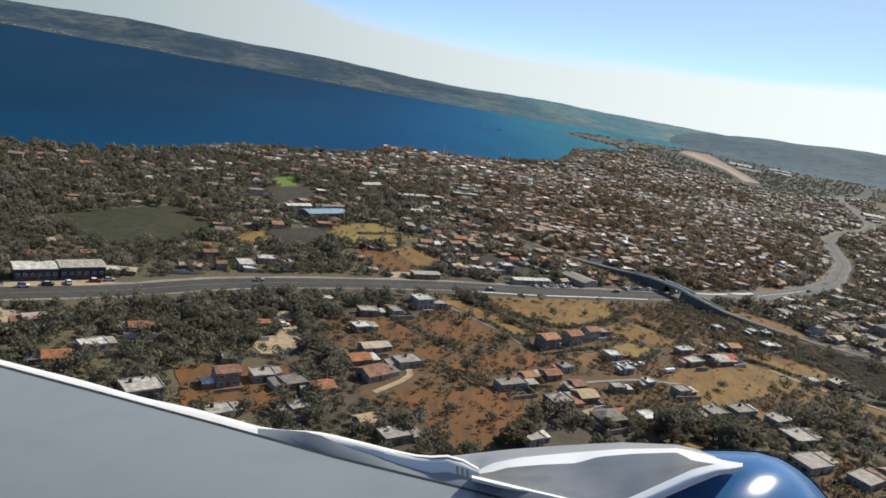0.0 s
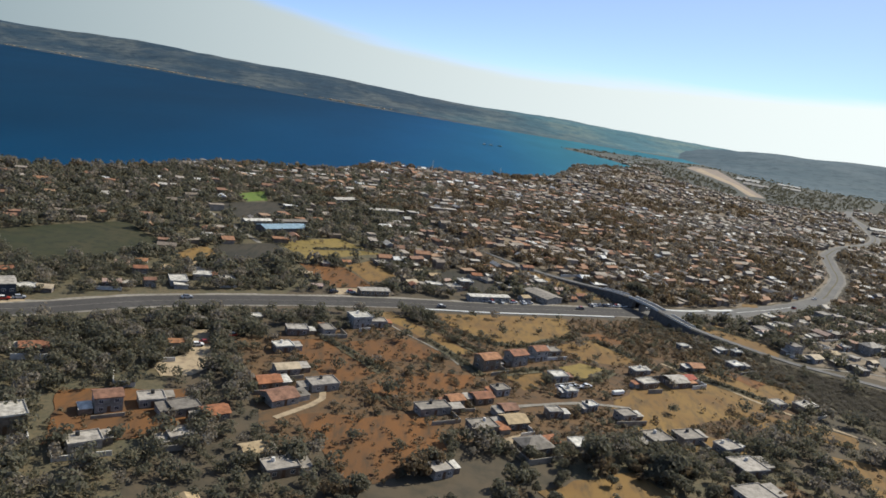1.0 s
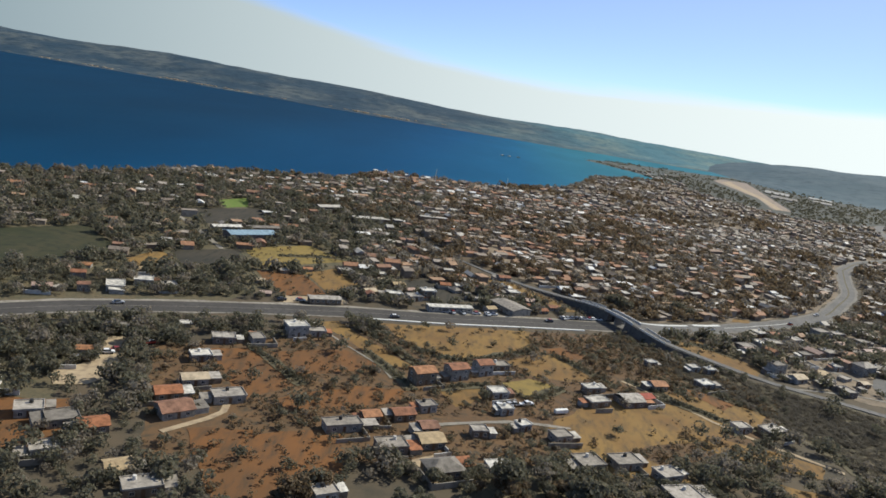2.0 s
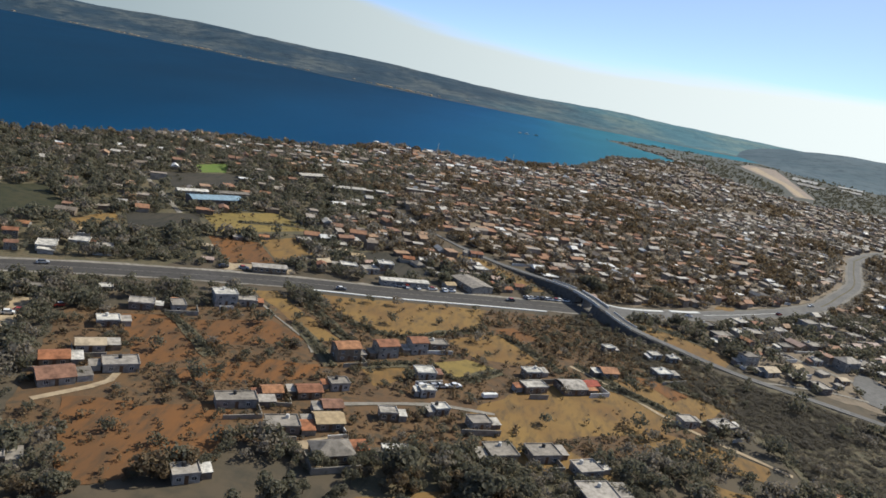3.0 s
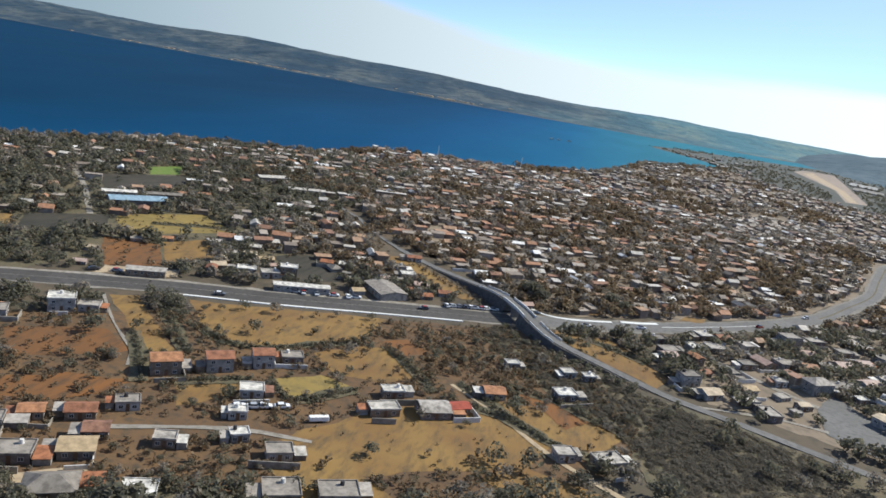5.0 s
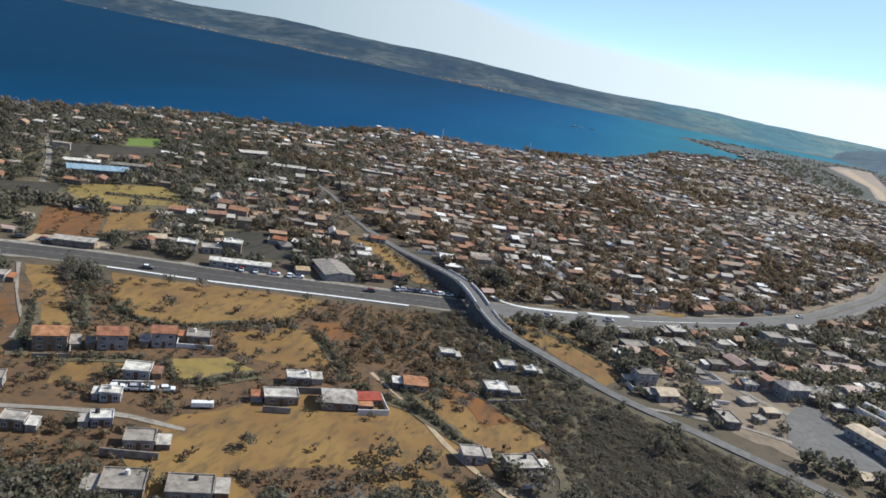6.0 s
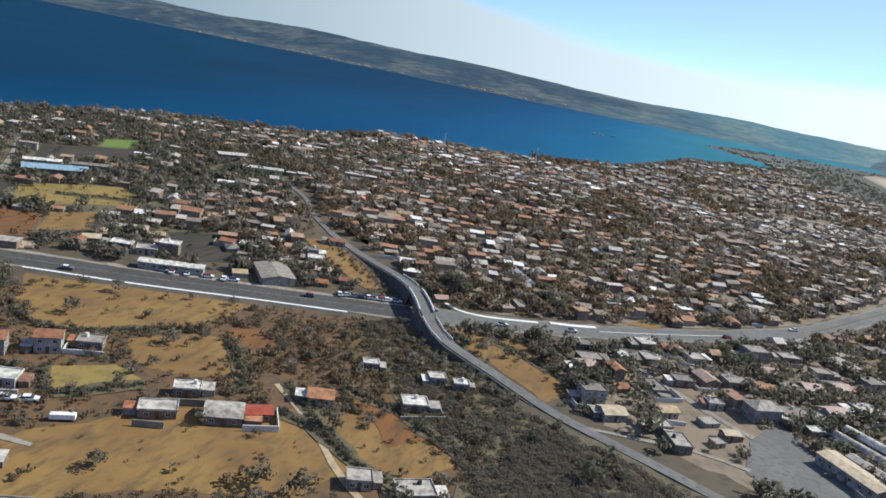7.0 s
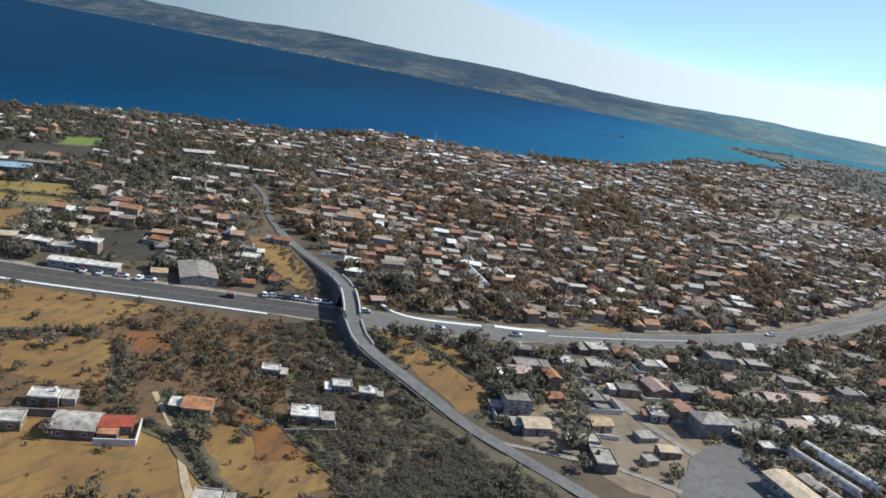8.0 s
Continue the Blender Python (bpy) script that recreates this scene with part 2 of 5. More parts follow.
PALE_ROOF = by_random("pale_roofs", [(0.0, (0.319, 0.275, 0.229)), (0.2, (0.396, 0.347, 0.292)), (0.38, (0.259, 0.218, 0.179)), (0.52, (0.385, 0.270, 0.198)), (0.66, (0.308, 0.209, 0.156)), (0.80, (0.495, 0.446, 0.385)), (0.94, (0.880, 0.836, 0.770))], per="Island")
FAR_WALL = by_random("mixed_walls", [(0.0, (0.31, 0.255, 0.20)), (0.3, (0.24, 0.178, 0.13)), (0.6, (0.36, 0.315, 0.262)), (0.8, (0.20, 0.158, 0.125))], per="Island")
CAR_PAINT = by_random("car_paint", [(0.0, (0.75, 0.75, 0.75)), (0.4, (0.05, 0.05, 0.06)), (0.55, (0.35, 0.36, 0.38)), (0.8, (0.30, 0.04, 0.03)), (0.9, (0.10, 0.105, 0.115))], 0.3, dirt=0.1)
GLASS = base_material("window_glass", 0.1, 0.0, 0.6)[0]
GLASS.node_tree.nodes["Principled BSDF"].inputs["Base Color"].default_value = (0.03, 0.04, 0.05, 1)
DOOR = two_scale("painted_door", (0.12, 0.07, 0.04), (0.16, 0.10, 0.06), (0.08, 0.05, 0.03), 0.4, 3.0, 0.6)
SEAM_BLACK = two_scale("black_plastic_tank", (0.03, 0.03, 0.03), (0.045, 0.045, 0.045), (0.06, 0.055, 0.05), 0.6, 4.0, 0.5)
RUBBER = two_scale("black_rubber", (0.02, 0.02, 0.02), (0.03, 0.03, 0.03), (0.04, 0.04, 0.04), 1.0, 9.0)
BARK = two_scale("grey_bark", (0.12, 0.09, 0.06), (0.08, 0.06, 0.045), (0.05, 0.04, 0.03), 0.8, 5.0)
LEAF = by_random("dark_leaves", [(0.0, (0.138, 0.134, 0.092)), (0.25, (0.161, 0.152, 0.106)), (0.5, (0.178, 0.161, 0.113)), (0.72, (0.146, 0.143, 0.098)), (0.88, (0.192, 0.166, 0.115))], 0.75, per="Island", dirt=0.15, leafy=0.5)
BARE = by_random("bare_brown_twigs", [(0.0, (0.136, 0.120, 0.092)), (0.3, (0.157, 0.135, 0.102)), (0.6, (0.122, 0.110, 0.085)), (0.8, (0.174, 0.144, 0.107))], 0.85, per="Island", dirt=0.12, leafy=0.5)
DRYLEAF = by_random("dusty_leaves", [(0.0, (0.170, 0.127, 0.078)), (0.3, (0.217, 0.157, 0.093)), (0.6, (0.151, 0.125, 0.083)), (0.8, (0.249, 0.170, 0.098))], 0.8, per="Island", dirt=0.2, leafy=0.45)
# Dusty leaf tones, lightened further so the colour carries distance haze
PALELEAF = by_random("hazed_dusty_leaves", [(0.0, (0.222, 0.196, 0.155)), (0.3, (0.291, 0.249, 0.194)), (0.6, (0.228, 0.207, 0.168)), (0.8, (0.325, 0.269, 0.207))], 0.8, per="Island", dirt=0.2, leafy=0.5)


def water_material():
    m, n, l, b = base_material("lake_water", 0.55, 0.0, 0.02)
    g = n.new("ShaderNodeNewGeometry")
    s = n.new("ShaderNodeSeparateXYZ")
    l.new(g.outputs["Position"], s.inputs[0])
    # shallow turquoise water towards the eastern end of the lake
    a = n.new("ShaderNodeMapRange")
    a.interpolation_type = "SMOOTHSTEP"
    a.inputs["From Min"].default_value, a.inputs["From Max"].default_value = -520, 420
    l.new(s.outputs["X"], a.inputs["Value"])
    r = ramp(n, l, a.outputs[0], [(0.0, (0.002, 0.029, 0.066)), (0.25, (0.002, 0.042, 0.102)), (0.5, (0.003, 0.056, 0.137)), (0.75, (0.008, 0.092, 0.185)), (1.0, (0.028, 0.150, 0.195))])
    f = place_node(n, l, 0.006, 6.0, 0.6, (20, 1, 0.35))
    v = ramp(n, l, f.outputs[0], [(0.3, (0.82, 0.82, 0.82)), (0.7, (1.15, 1.12, 1.1))])
    l.new(mix(n, l, 1.0, r.outputs[0], v.outputs[0], "MULTIPLY"), b.inputs["Base Color"])
    w = place_node(n, l, 0.25, 5.0, 0.6)
    bump(n, l, b, w.outputs[0], 0.5, 0.5)
    return m


WATER = water_material()


# ---- building helpers ----
rnd = random.Random(7)
CAM_SIDE = (120.0, 60.0)


def mesh_from(name, verts, faces, material, smooth=False):
    me = bpy.data.meshes.new(name)
    me.from_pydata([tuple(v) for v in verts], [], [tuple(f) for f in faces])
    me.materials.append(material)
    if smooth:
        me.polygons.foreach_set("use_smooth", [True] * len(me.polygons))
    me.update()
    return me


def part(name, bm, material, parent, label=""):
    me = bpy.data.meshes.new(name)
    bm.to_mesh(me)
    bm.free()
    me.materials.append(material)
    ob = new(name, me)
    ob.parent = parent
    return tagged(ob, label)


def piece(name, me, parent, m=None):
    ob = new(name, me)
    ob.parent = parent
    if m is not None:
        ob.matrix_basis = m
    return ob


def box(bm, x0, x1, y0, y1, z0, z1, bevel=0.0):
    r = bmesh.ops.create_cube(bm, size=1.0)
    bmesh.ops.scale(bm, vec=(x1 - x0, y1 - y0, z1 - z0), verts=r["verts"])
    bmesh.ops.translate(bm, vec=((x0 + x1) / 2, (y0 + y1) / 2, (z0 + z1) / 2), verts=r["verts"])
    if bevel:
        edges = list({e for v in r["verts"] for e in v.link_edges})
        bmesh.ops.bevel(bm, geom=edges, offset=bevel, segments=1, affect="EDGES")


def prism(bm, profile, x0, x1):
    """Sweeps a closed profile of (y, z) along x."""
    a = [bm.verts.new((x0, y, z)) for y, z in profile]
    b = [bm.verts.new((x1, y, z)) for y, z in profile]
    n = len(profile)
    bm.faces.new(a[::-1])
    bm.faces.new(b)
    for i in range(n):
        bm.faces.new((a[i], a[(i + 1) % n], b[(i + 1) % n], b[i]))


def smooth_line(pts, step=6.0):
    """A Catmull-Rom line through the points, as points about step metres apart."""
    p = [Vector(q) if len(q) == 3 else Vector((*q, 0)) for q in pts]
    p = [p[0] * 2 - p[1]] + p + [p[-1] * 2 - p[-2]]
    out = []
    for a, b, c, d in zip(p, p[1:], p[2:], p[3:]):
        k = max(1, int((c - b).length / step))
        for i in range(k):
            t = i / k
            out.append(0.5 * (2 * b + (c - a) * t + (2 * a - 5 * b + 4 * c - d) * t * t + (3 * b - a - 3 * c + d) * t ** 3))
    return out + [p[-2]]


def offset_line(line, off):
    out = []
    for i, q in enumerate(line):
        t = line[min(i + 1, len(line) - 1)] - line[max(i - 1, 0)]
        t.z = 0
        t.normalize()
        out.append(q + Vector((-t.y, t.x, 0)) * (off(q) if callable(off) else off))
    return out


def ribbon(name, line, left, right, z, material, parent=None, ragged=0.0, thick=0.0):
    """A strip along a line, from left to right of it, z above the line."""
    a, b = offset_line(line, left), offset_line(line, right)
    v, f = [], []
    for i, (p, q) in enumerate(zip(a, b)):
        j = Vector((rnd.uniform(-ragged, ragged), rnd.uniform(-ragged, ragged), 0)) if ragged else Vector()
        v += [p + Vector((0, 0, z)) + j, q + Vector((0, 0, z)) - j]
        if i:
            f.append((2 * i - 2, 2 * i - 1, 2 * i + 1, 2 * i))
    if thick:
        n = len(v)
        v += [p - Vector((0, 0, thick)) for p in v]
        f += [tuple(n + k for k in reversed(q)) for q in f]
        for i in range(1, len(a)):
            f += [(2 * i - 2, 2 * i, n + 2 * i, n + 2 * i - 2), (2 * i - 1, n + 2 * i - 1, n + 2 * i + 1, 2 * i + 1)]
        f += [(0, n, n + 1, 1), (n - 2, n - 1, 2 * n - 1, 2 * n - 2)]
    ob = new(name, mesh_from(name, v, f, material))
    ob.parent = parent
    return ob


def inside(x, y, poly):
    c = False
    for (x0, y0), (x1, y1) in zip(poly, poly[1:] + poly[:1]):
        if (y0 > y) != (y1 > y) and x < (x1 - x0) * (y - y0) / (y1 - y0) + x0:
            c = not c
    return c


LINE_POINTS = {}


def to_line(x, y, line):
    if id(line) not in LINE_POINTS:
        LINE_POINTS[id(line)] = np.array([(p.x, p.y) for p in line])
    q = LINE_POINTS[id(line)]
    return float(np.min((q[:, 0] - x) ** 2 + (q[:, 1] - y) ** 2)) ** 0.5


# ---- the ground, the lake and the hills ----
def ragged_outline(pts, step, wave):
    out = []
    for (x0, y0), (x1, y1) in zip(pts, pts[1:] + pts[:1]):
        k = max(1, int(math.hypot(x1 - x0, y1 - y0) / step))
        for i in range(k):
            x, y = x0 + (x1 - x0) * i / k, y0 + (y1 - y0) * i / k
            d = noise.noise_vector((x * 0.09, y * 0.09, 3.1)) * wave + noise.noise_vector((x * 0.35, y * 0.35, 8.0)) * wave * 0.5
            out.append((x + d.x, y + d.y))
    return out


def sheet(name, outline, z, material):
    """A flat sheet with the given outline."""
    bm = bmesh.new()
    bmesh.ops.triangulate(bm, faces=[bm.faces.new([bm.verts.new((x, y, z)) for x, y in outline])])
    for f in bm.faces:
        if f.normal.z < 0:
            f.normal_flip()
    return part(name, bm, material, None)


g_bm = bmesh.new()
bmesh.ops.create_grid(g_bm, x_segments=60, y_segments=60, size=6000)
tagged(part("ground", g_bm, GROUND, None), "dry brown ground under the whole town", "ground", kind="structure")

NEAR_SHORE = [(-4000, -900), (-1500, 60), (-600, 380), (-289, 487), (-257, 499), (-223, 531), (-200, 575), (-180, 645), (-158, 675), (-127, 700), (-93, 728),
              (-68, 785), (-60, 862), (-24, 868), (29, 900), (73, 932), (130, 1005), (172, 1065), (216, 1226), (248, 1375), (330, 1500)]
SPIT_SHORE = [(430, 1640), (400, 1800), (322, 1930), (300, 1975), (330, 2040), (411, 2146), (556, 2241), (737, 2362), (1050, 2640)]
FAR_SHORE = [(1150, 2760), (800, 2650), (600, 2610), (400, 2560), (100, 2480), (-400, 2430), (-1000, 2440), (-1600, 2400), (-2400, 2350), (-4000, 2300)]
LAKE = NEAR_SHORE + SPIT_SHORE + FAR_SHORE
tagged(sheet("lake", ragged_outline(LAKE, 25, 9), 0.15, WATER), "deep blue lake turning turquoise towards its shallow end", "lake", kind="structure")


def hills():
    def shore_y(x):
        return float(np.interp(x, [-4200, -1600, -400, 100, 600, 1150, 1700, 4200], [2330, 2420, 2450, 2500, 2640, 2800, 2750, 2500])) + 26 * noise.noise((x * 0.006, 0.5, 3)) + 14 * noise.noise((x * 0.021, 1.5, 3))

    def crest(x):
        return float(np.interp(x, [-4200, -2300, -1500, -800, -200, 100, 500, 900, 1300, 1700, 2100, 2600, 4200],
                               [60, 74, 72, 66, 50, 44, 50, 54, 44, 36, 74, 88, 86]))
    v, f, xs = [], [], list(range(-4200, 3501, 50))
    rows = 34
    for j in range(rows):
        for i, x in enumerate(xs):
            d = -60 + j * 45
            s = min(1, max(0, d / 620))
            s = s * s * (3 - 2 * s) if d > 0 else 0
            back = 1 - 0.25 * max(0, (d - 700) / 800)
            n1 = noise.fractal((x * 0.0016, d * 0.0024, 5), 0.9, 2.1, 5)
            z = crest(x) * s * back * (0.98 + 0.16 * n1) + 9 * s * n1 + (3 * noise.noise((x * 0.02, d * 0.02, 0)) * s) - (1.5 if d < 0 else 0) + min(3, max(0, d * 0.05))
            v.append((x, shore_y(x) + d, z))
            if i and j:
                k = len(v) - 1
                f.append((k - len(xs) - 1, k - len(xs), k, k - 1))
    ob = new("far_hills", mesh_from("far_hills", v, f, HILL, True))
    return tagged(ob, "long low wooded hills beyond the lake, hazy blue turning paler teal eastward", "hills", kind="structure")


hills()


def near_rise():
    """A low wooded hill on the near side of the lake's eastern end."""
    v, f, xs, rows = [], [], list(range(820, 3421, 40)), 26
    for j in range(rows):
        for i, x in enumerate(xs):
            d = -30 + j * 45
            s = min(1, max(0, d / 800))
            s = s * s * (3 - 2 * s)
            n1 = noise.fractal((x * 0.002, d * 0.003, 11), 0.9, 2.1, 5)
            top = float(np.interp(x, [820, 950, 1100, 1290, 1370, 1420, 1590, 2000, 3420], [0, 22, 49, 70, 75, 73, 92, 102, 100]))
            base = float(np.interp(x, [820, 900, 1116, 3420], [2350, 2020, 2010, 1250]))
            z = top * s * (1 + 0.06 * n1) + 2.5 * s * noise.noise((x * 0.02, d * 0.02, 2)) - (1.0 if d < 0 or i == 0 else 0)
            v.append((x, base + d, z))
            if i and j:
                k = len(v) - 1
                f.append((k - len(xs) - 1, k - len(xs), k, k - 1))
    ob = new("hazy_wooded_rise", mesh_from("hazy_wooded_rise", v, f, RISE, True))
    tagged(ob, "haze-grey wooded rise behind the airstrip", "hill", kind="structure")


near_rise()

FIELDS = []
field_level = [0.03]


def field(material, label, *pts):
    """A plot of land with a ragged edge."""
    field_level[0] += 0.004
    FIELDS.append((list(pts), material))
    ob = sheet("field", ragged_outline(list(pts), 3.0, 1.6), field_level[0], material)
    return tagged(ob, label, "field", kind="structure")


GOLD, BROWN, BUSHY, DARK = "ochre field of dry grass", "bare rust-brown field", "brown plot with scattered scrub", "dark ploughed field"
tagged(sheet("spit_land", ragged_outline([(350, 1530), (430, 1640), (400, 1800), (322, 1930), (300, 1975), (330, 2040), (411, 2146), (556, 2241), (737, 2362), (900, 2450), (900, 2050), (560, 2120), (520, 1800), (455, 1480)], 25.0, 9.0), 0.02, SPIT),
       "low grey-green spit of land reaching into the lake", "ground", kind="structure")
# the western trees' shade, put into the sheet's own colour
tagged(sheet("garden_ground", ragged_outline([(-280, 40), (-330, 400), (-260, 490), (-200, 570), (-150, 670), (-60, 780), (-30, 700), (10, 560), (40, 450), (40, 385), (-20, 345), (-45, 250), (-20, 150), (-60, 40)], 6.0, 4.0), 0.018, UNDERGROWTH_SHADE),
       "garden ground toned for shade under the western trees", "ground", kind="structure")
tagged(sheet("town_ground", ragged_outline([(70, 480), (120, 440), (170, 412), (235, 455), (300, 520), (350, 600), (400, 710), (520, 880), (620, 1050), (720, 1290), (640, 1480), (540, 1600), (400, 1560), (240, 1340), (170, 1040), (80, 910), (-30, 850), (-60, 760), (10, 600)], 8.0, 6.0), 0.024, TOWN_EARTH),
       "pale dusty ground between the houses of the town", "ground", kind="structure")
# shade below the twigs, held in this floor's colour
tagged(sheet("wood_floor", ragged_outline([(134, 366), (142, 376), (151, 367), (166, 357), (186, 347), (206, 338), (240, 327), (262, 322), (290, 300), (262, 262), (225, 250), (203, 262), (190, 298), (180, 313), (164, 322), (154, 338), (142, 348)], 4.0, 3.0), 0.16, UNDERGROWTH_SHADE),
       "ground toned for shade under the leafless thicket", "ground", kind="structure")
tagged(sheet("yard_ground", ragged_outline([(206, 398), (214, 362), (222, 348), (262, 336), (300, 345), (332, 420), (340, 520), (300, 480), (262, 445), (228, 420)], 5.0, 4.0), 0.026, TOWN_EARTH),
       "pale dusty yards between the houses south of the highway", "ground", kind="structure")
# another shade-coloured sheet, here below the grove
tagged(sheet("grove_floor", ragged_outline([(78, 204), (84, 226), (104, 246), (132, 246), (152, 236), (162, 212), (150, 190), (112, 188), (90, 192)], 4.0, 3.0), 0.028, UNDERGROWTH_SHADE),
       "ground toned for shade under a loose grove", "ground", kind="structure")
field(SCRUB, BUSHY, (-30, 258), (20, 300), (60, 330), (100, 352), (150, 376), (175, 350), (200, 320), (190, 285), (165, 262), (130, 235), (90, 225), (40, 205), (0, 190))
field(OCHRE, GOLD, (35, 325), (60, 336), (81, 346), (101, 353), (98, 325), (84, 310), (74, 301), (62, 300), (50, 306))
field(OCHRE, GOLD, (11, 313), (19, 317), (55, 284), (47, 279))
field(RUST, BROWN, (-15, 264), (-1, 271), (22, 250), (10, 233))
field(RUST, BROWN, (6, 273), (29, 288), (44, 277), (20, 256))
field(RUST, BROWN, (18, 237), (40, 258), (57, 261), (47, 245), (24, 230))
field(OCHRE, GOLD, (65, 267), (80, 278), (83, 268), (72, 256))
field(OLIVE, "yellow-olive plot of dry grass", (86, 283), (98, 294), (110, 290), (97, 275))
field(OCHRE, GOLD, (89, 307), (101, 322), (108, 326), (125, 309), (116, 299), (102, 296))
field(OCHRE, GOLD, (102, 254), (124, 287), (141, 298), (168, 287), (164, 272), (124, 247), (112, 248))
field(OCHRE, GOLD, (143, 299), (160, 315), (189, 303), (182, 287), (168, 289))
field(SCRUB, BUSHY, (107, 326), (131, 354), (146, 345), (158, 327), (165, 310), (150, 307), (131, 305))
field(RUST, BROWN, (104, 330), (112, 338), (124, 331), (116, 322))
field(OCHRE, GOLD, (159, 385), (171, 388), (187, 389), (198, 375), (207, 361), (202, 349), (188, 358), (172, 372))
field(OLIVE, "mown olive-yellow field", (-54, 406), (-28, 441), (2, 420), (-33, 378))
field(RUST, BROWN, (-34, 370), (-11, 377), (5, 352), (-10, 338))
field(OCHRE, GOLD, (-12, 381), (-2, 399), (14, 379), (6, 353))
field(OCHRE, GOLD, (-89, 349), (-83, 373), (-70, 359), (-79, 340))
field(TURF, "small bright green sports field", (-117, 525), (-104, 556), (-92, 520), (-102, 505))
field(PLOUGH, DARK, (-120, 480), (-84, 522), (-69, 490), (-92, 448))
field(PLOUGH, DARK, (31, 398), (47, 414), (72, 385), (57, 371))
field(PLOUGH, DARK, (-80, 377), (-55, 403), (-41, 381), (-65, 355))
field(PASTURE, "dark green pasture", (-175, 330), (-135, 395), (-95, 360), (-128, 300))
field(RUST, BROWN, (3, 209), (18, 216), (40, 190), (24, 176))
field(RUST, BROWN, (18, 212), (41, 226), (48, 199), (35, 190))
field(RUST, BROWN, (26, 243), (54, 262), (56, 252), (36, 236))
field(OCHRE, GOLD, (108, 256), (130, 246), (147, 234), (121, 230), (106, 240))
field(RUST, BROWN, (150, 319), (182, 311), (172, 300), (158, 313))
field(OCHRE, GOLD, (159, 273), (194, 264), (190, 254), (153, 259))
field(SAND, "pale beaten yard with parked cars", (-47, 259), (-40, 263), (-29, 233), (-32, 222), (-40, 219), (-45, 225), (-39, 238))
field(SAND, "pale bare yard", (-124, 220), (-116, 221), (-107, 202), (-112, 196))
field(SAND, "pale forecourt of a long white building", (-137, 242), (-110, 265), (-105, 258), (-131, 235))
field(SAND, "pale bare plot among houses", (60, 214), (72, 224), (80, 214), (68, 204))
field(SAND, "pale roadside lot", (-8, 328), (18, 343), (14, 352), (-10, 338))
field(BLEACHED, "grey paved lot beside the long sheds", (261, 368), (272, 386), (279, 372), (286, 362), (296, 352), (284, 338), (270, 336), (258, 345))
field(OCHRE, GOLD, (70, 190), (100, 210), (120, 190), (92, 165))
field(SCRUB, BUSHY, (110, 195), (150, 218), (165, 196), (128, 172))
field(OCHRE, GOLD, (170, 245), (210, 240), (215, 215), (178, 218))
field(RUST, BROWN, (-60, 200), (-30, 214), (-18, 190), (-48, 172))
field(RUST, BROWN, (20, 165), (58, 180), (70, 150), (30, 138))
field(OCHRE, GOLD, (73, 439), (89, 423), (110, 407), (121, 398), (127, 402), (114, 418), (97, 434), (82, 447))
field(OCHRE, GOLD, (166, 418), (172, 425), (184, 427), (181, 420))
field(OCHRE, GOLD, (219, 445), (223, 452), (234, 456), (231, 448))
field(OCHRE, GOLD, (143, 402), (142, 411), (152, 405))
field(SAND, "pale bare shore strip", (510, 1870), (612, 1795), (608, 1785), (508, 1855))
WOODS = [(455, 1500), (520, 1330), (574, 1255), (683, 1300), (860, 1500), (1600, 1350), (2600, 1300), (1900, 1800), (1116, 2040), (900, 2060), (857, 2300), (760, 2330), (660, 2200), (560, 2120), (520, 1800)]
field(WOODLAND, "dark woodland floor round the airstrip", *WOODS)
AIRSTRIP = [(580, 1372), (622, 1392), (700, 1726), (818, 2240), (735, 2220), (668, 2060), (640, 1630)]
field(CLEARING, "tan cleared land along the airstrip", *AIRSTRIP)
field(SAND, "long pale airstrip cut through the woods", (590, 1384), (606, 1392), (662, 1640), (715, 2000), (742, 2160), (690, 2060), (645, 1640))

# ---- roads ----
HIGHWAY = smooth_line([(-300, 40), (-215, 150), (-160, 208), (-131, 231), (-100, 253), (-70, 280), (-29, 306), (21, 332), (60, 348), (98, 366), (140, 385), (152, 391), (178, 405), (205, 422),
                       (235, 445), (265, 471), (301, 510), (328, 552), (361, 607), (388, 672), (416, 738)])
FAR_ROAD = smooth_line([(416, 738), (464, 808), (545, 896), (598, 974), (635, 1053), (690, 1180), (735, 1303), (798, 1420), (865, 1478), (992, 1667), (1115, 1894)], 15)
OVERPASS = smooth_line([(-2, 545, 0), (12, 532, 0), (26, 519, 0), (38, 506, 0), (53, 484, 0), (74, 461, 0), (95, 443, 0), (113, 429, 1.0), (128, 415, 3.0), (139, 402, 4.7), (148, 388, 5.1), (155, 376, 4.4), (165, 365, 2.7), (185, 355, 0.9), (203, 345, 0), (214, 340, 0), (240, 330, 0), (300, 305, 0)], 4)
STREETS = [smooth_line(p) for p in (
    [(222, 403), (228, 398), (233, 390), (239, 387), (248, 379), (257, 372), (262, 369)], [(205, 385), (222, 400), (236, 412)], [(135, 310), (143, 304), (152, 297), (163, 290), (176, 282)],
    [(259, 347), (244, 348), (230, 345), (214, 341)], [(-140, 482), (-127, 470), (-100, 442), (-71, 408), (-62, 397)], [(-2, 205), (8, 222), (4, 236)], [(150, 300), (170, 280), (200, 262)],
    [(60, 236), (90, 252), (110, 256)], [(9, 312), (28, 292), (44, 278), (49, 269)], [(165, 522), (186, 526), (205, 541)])]


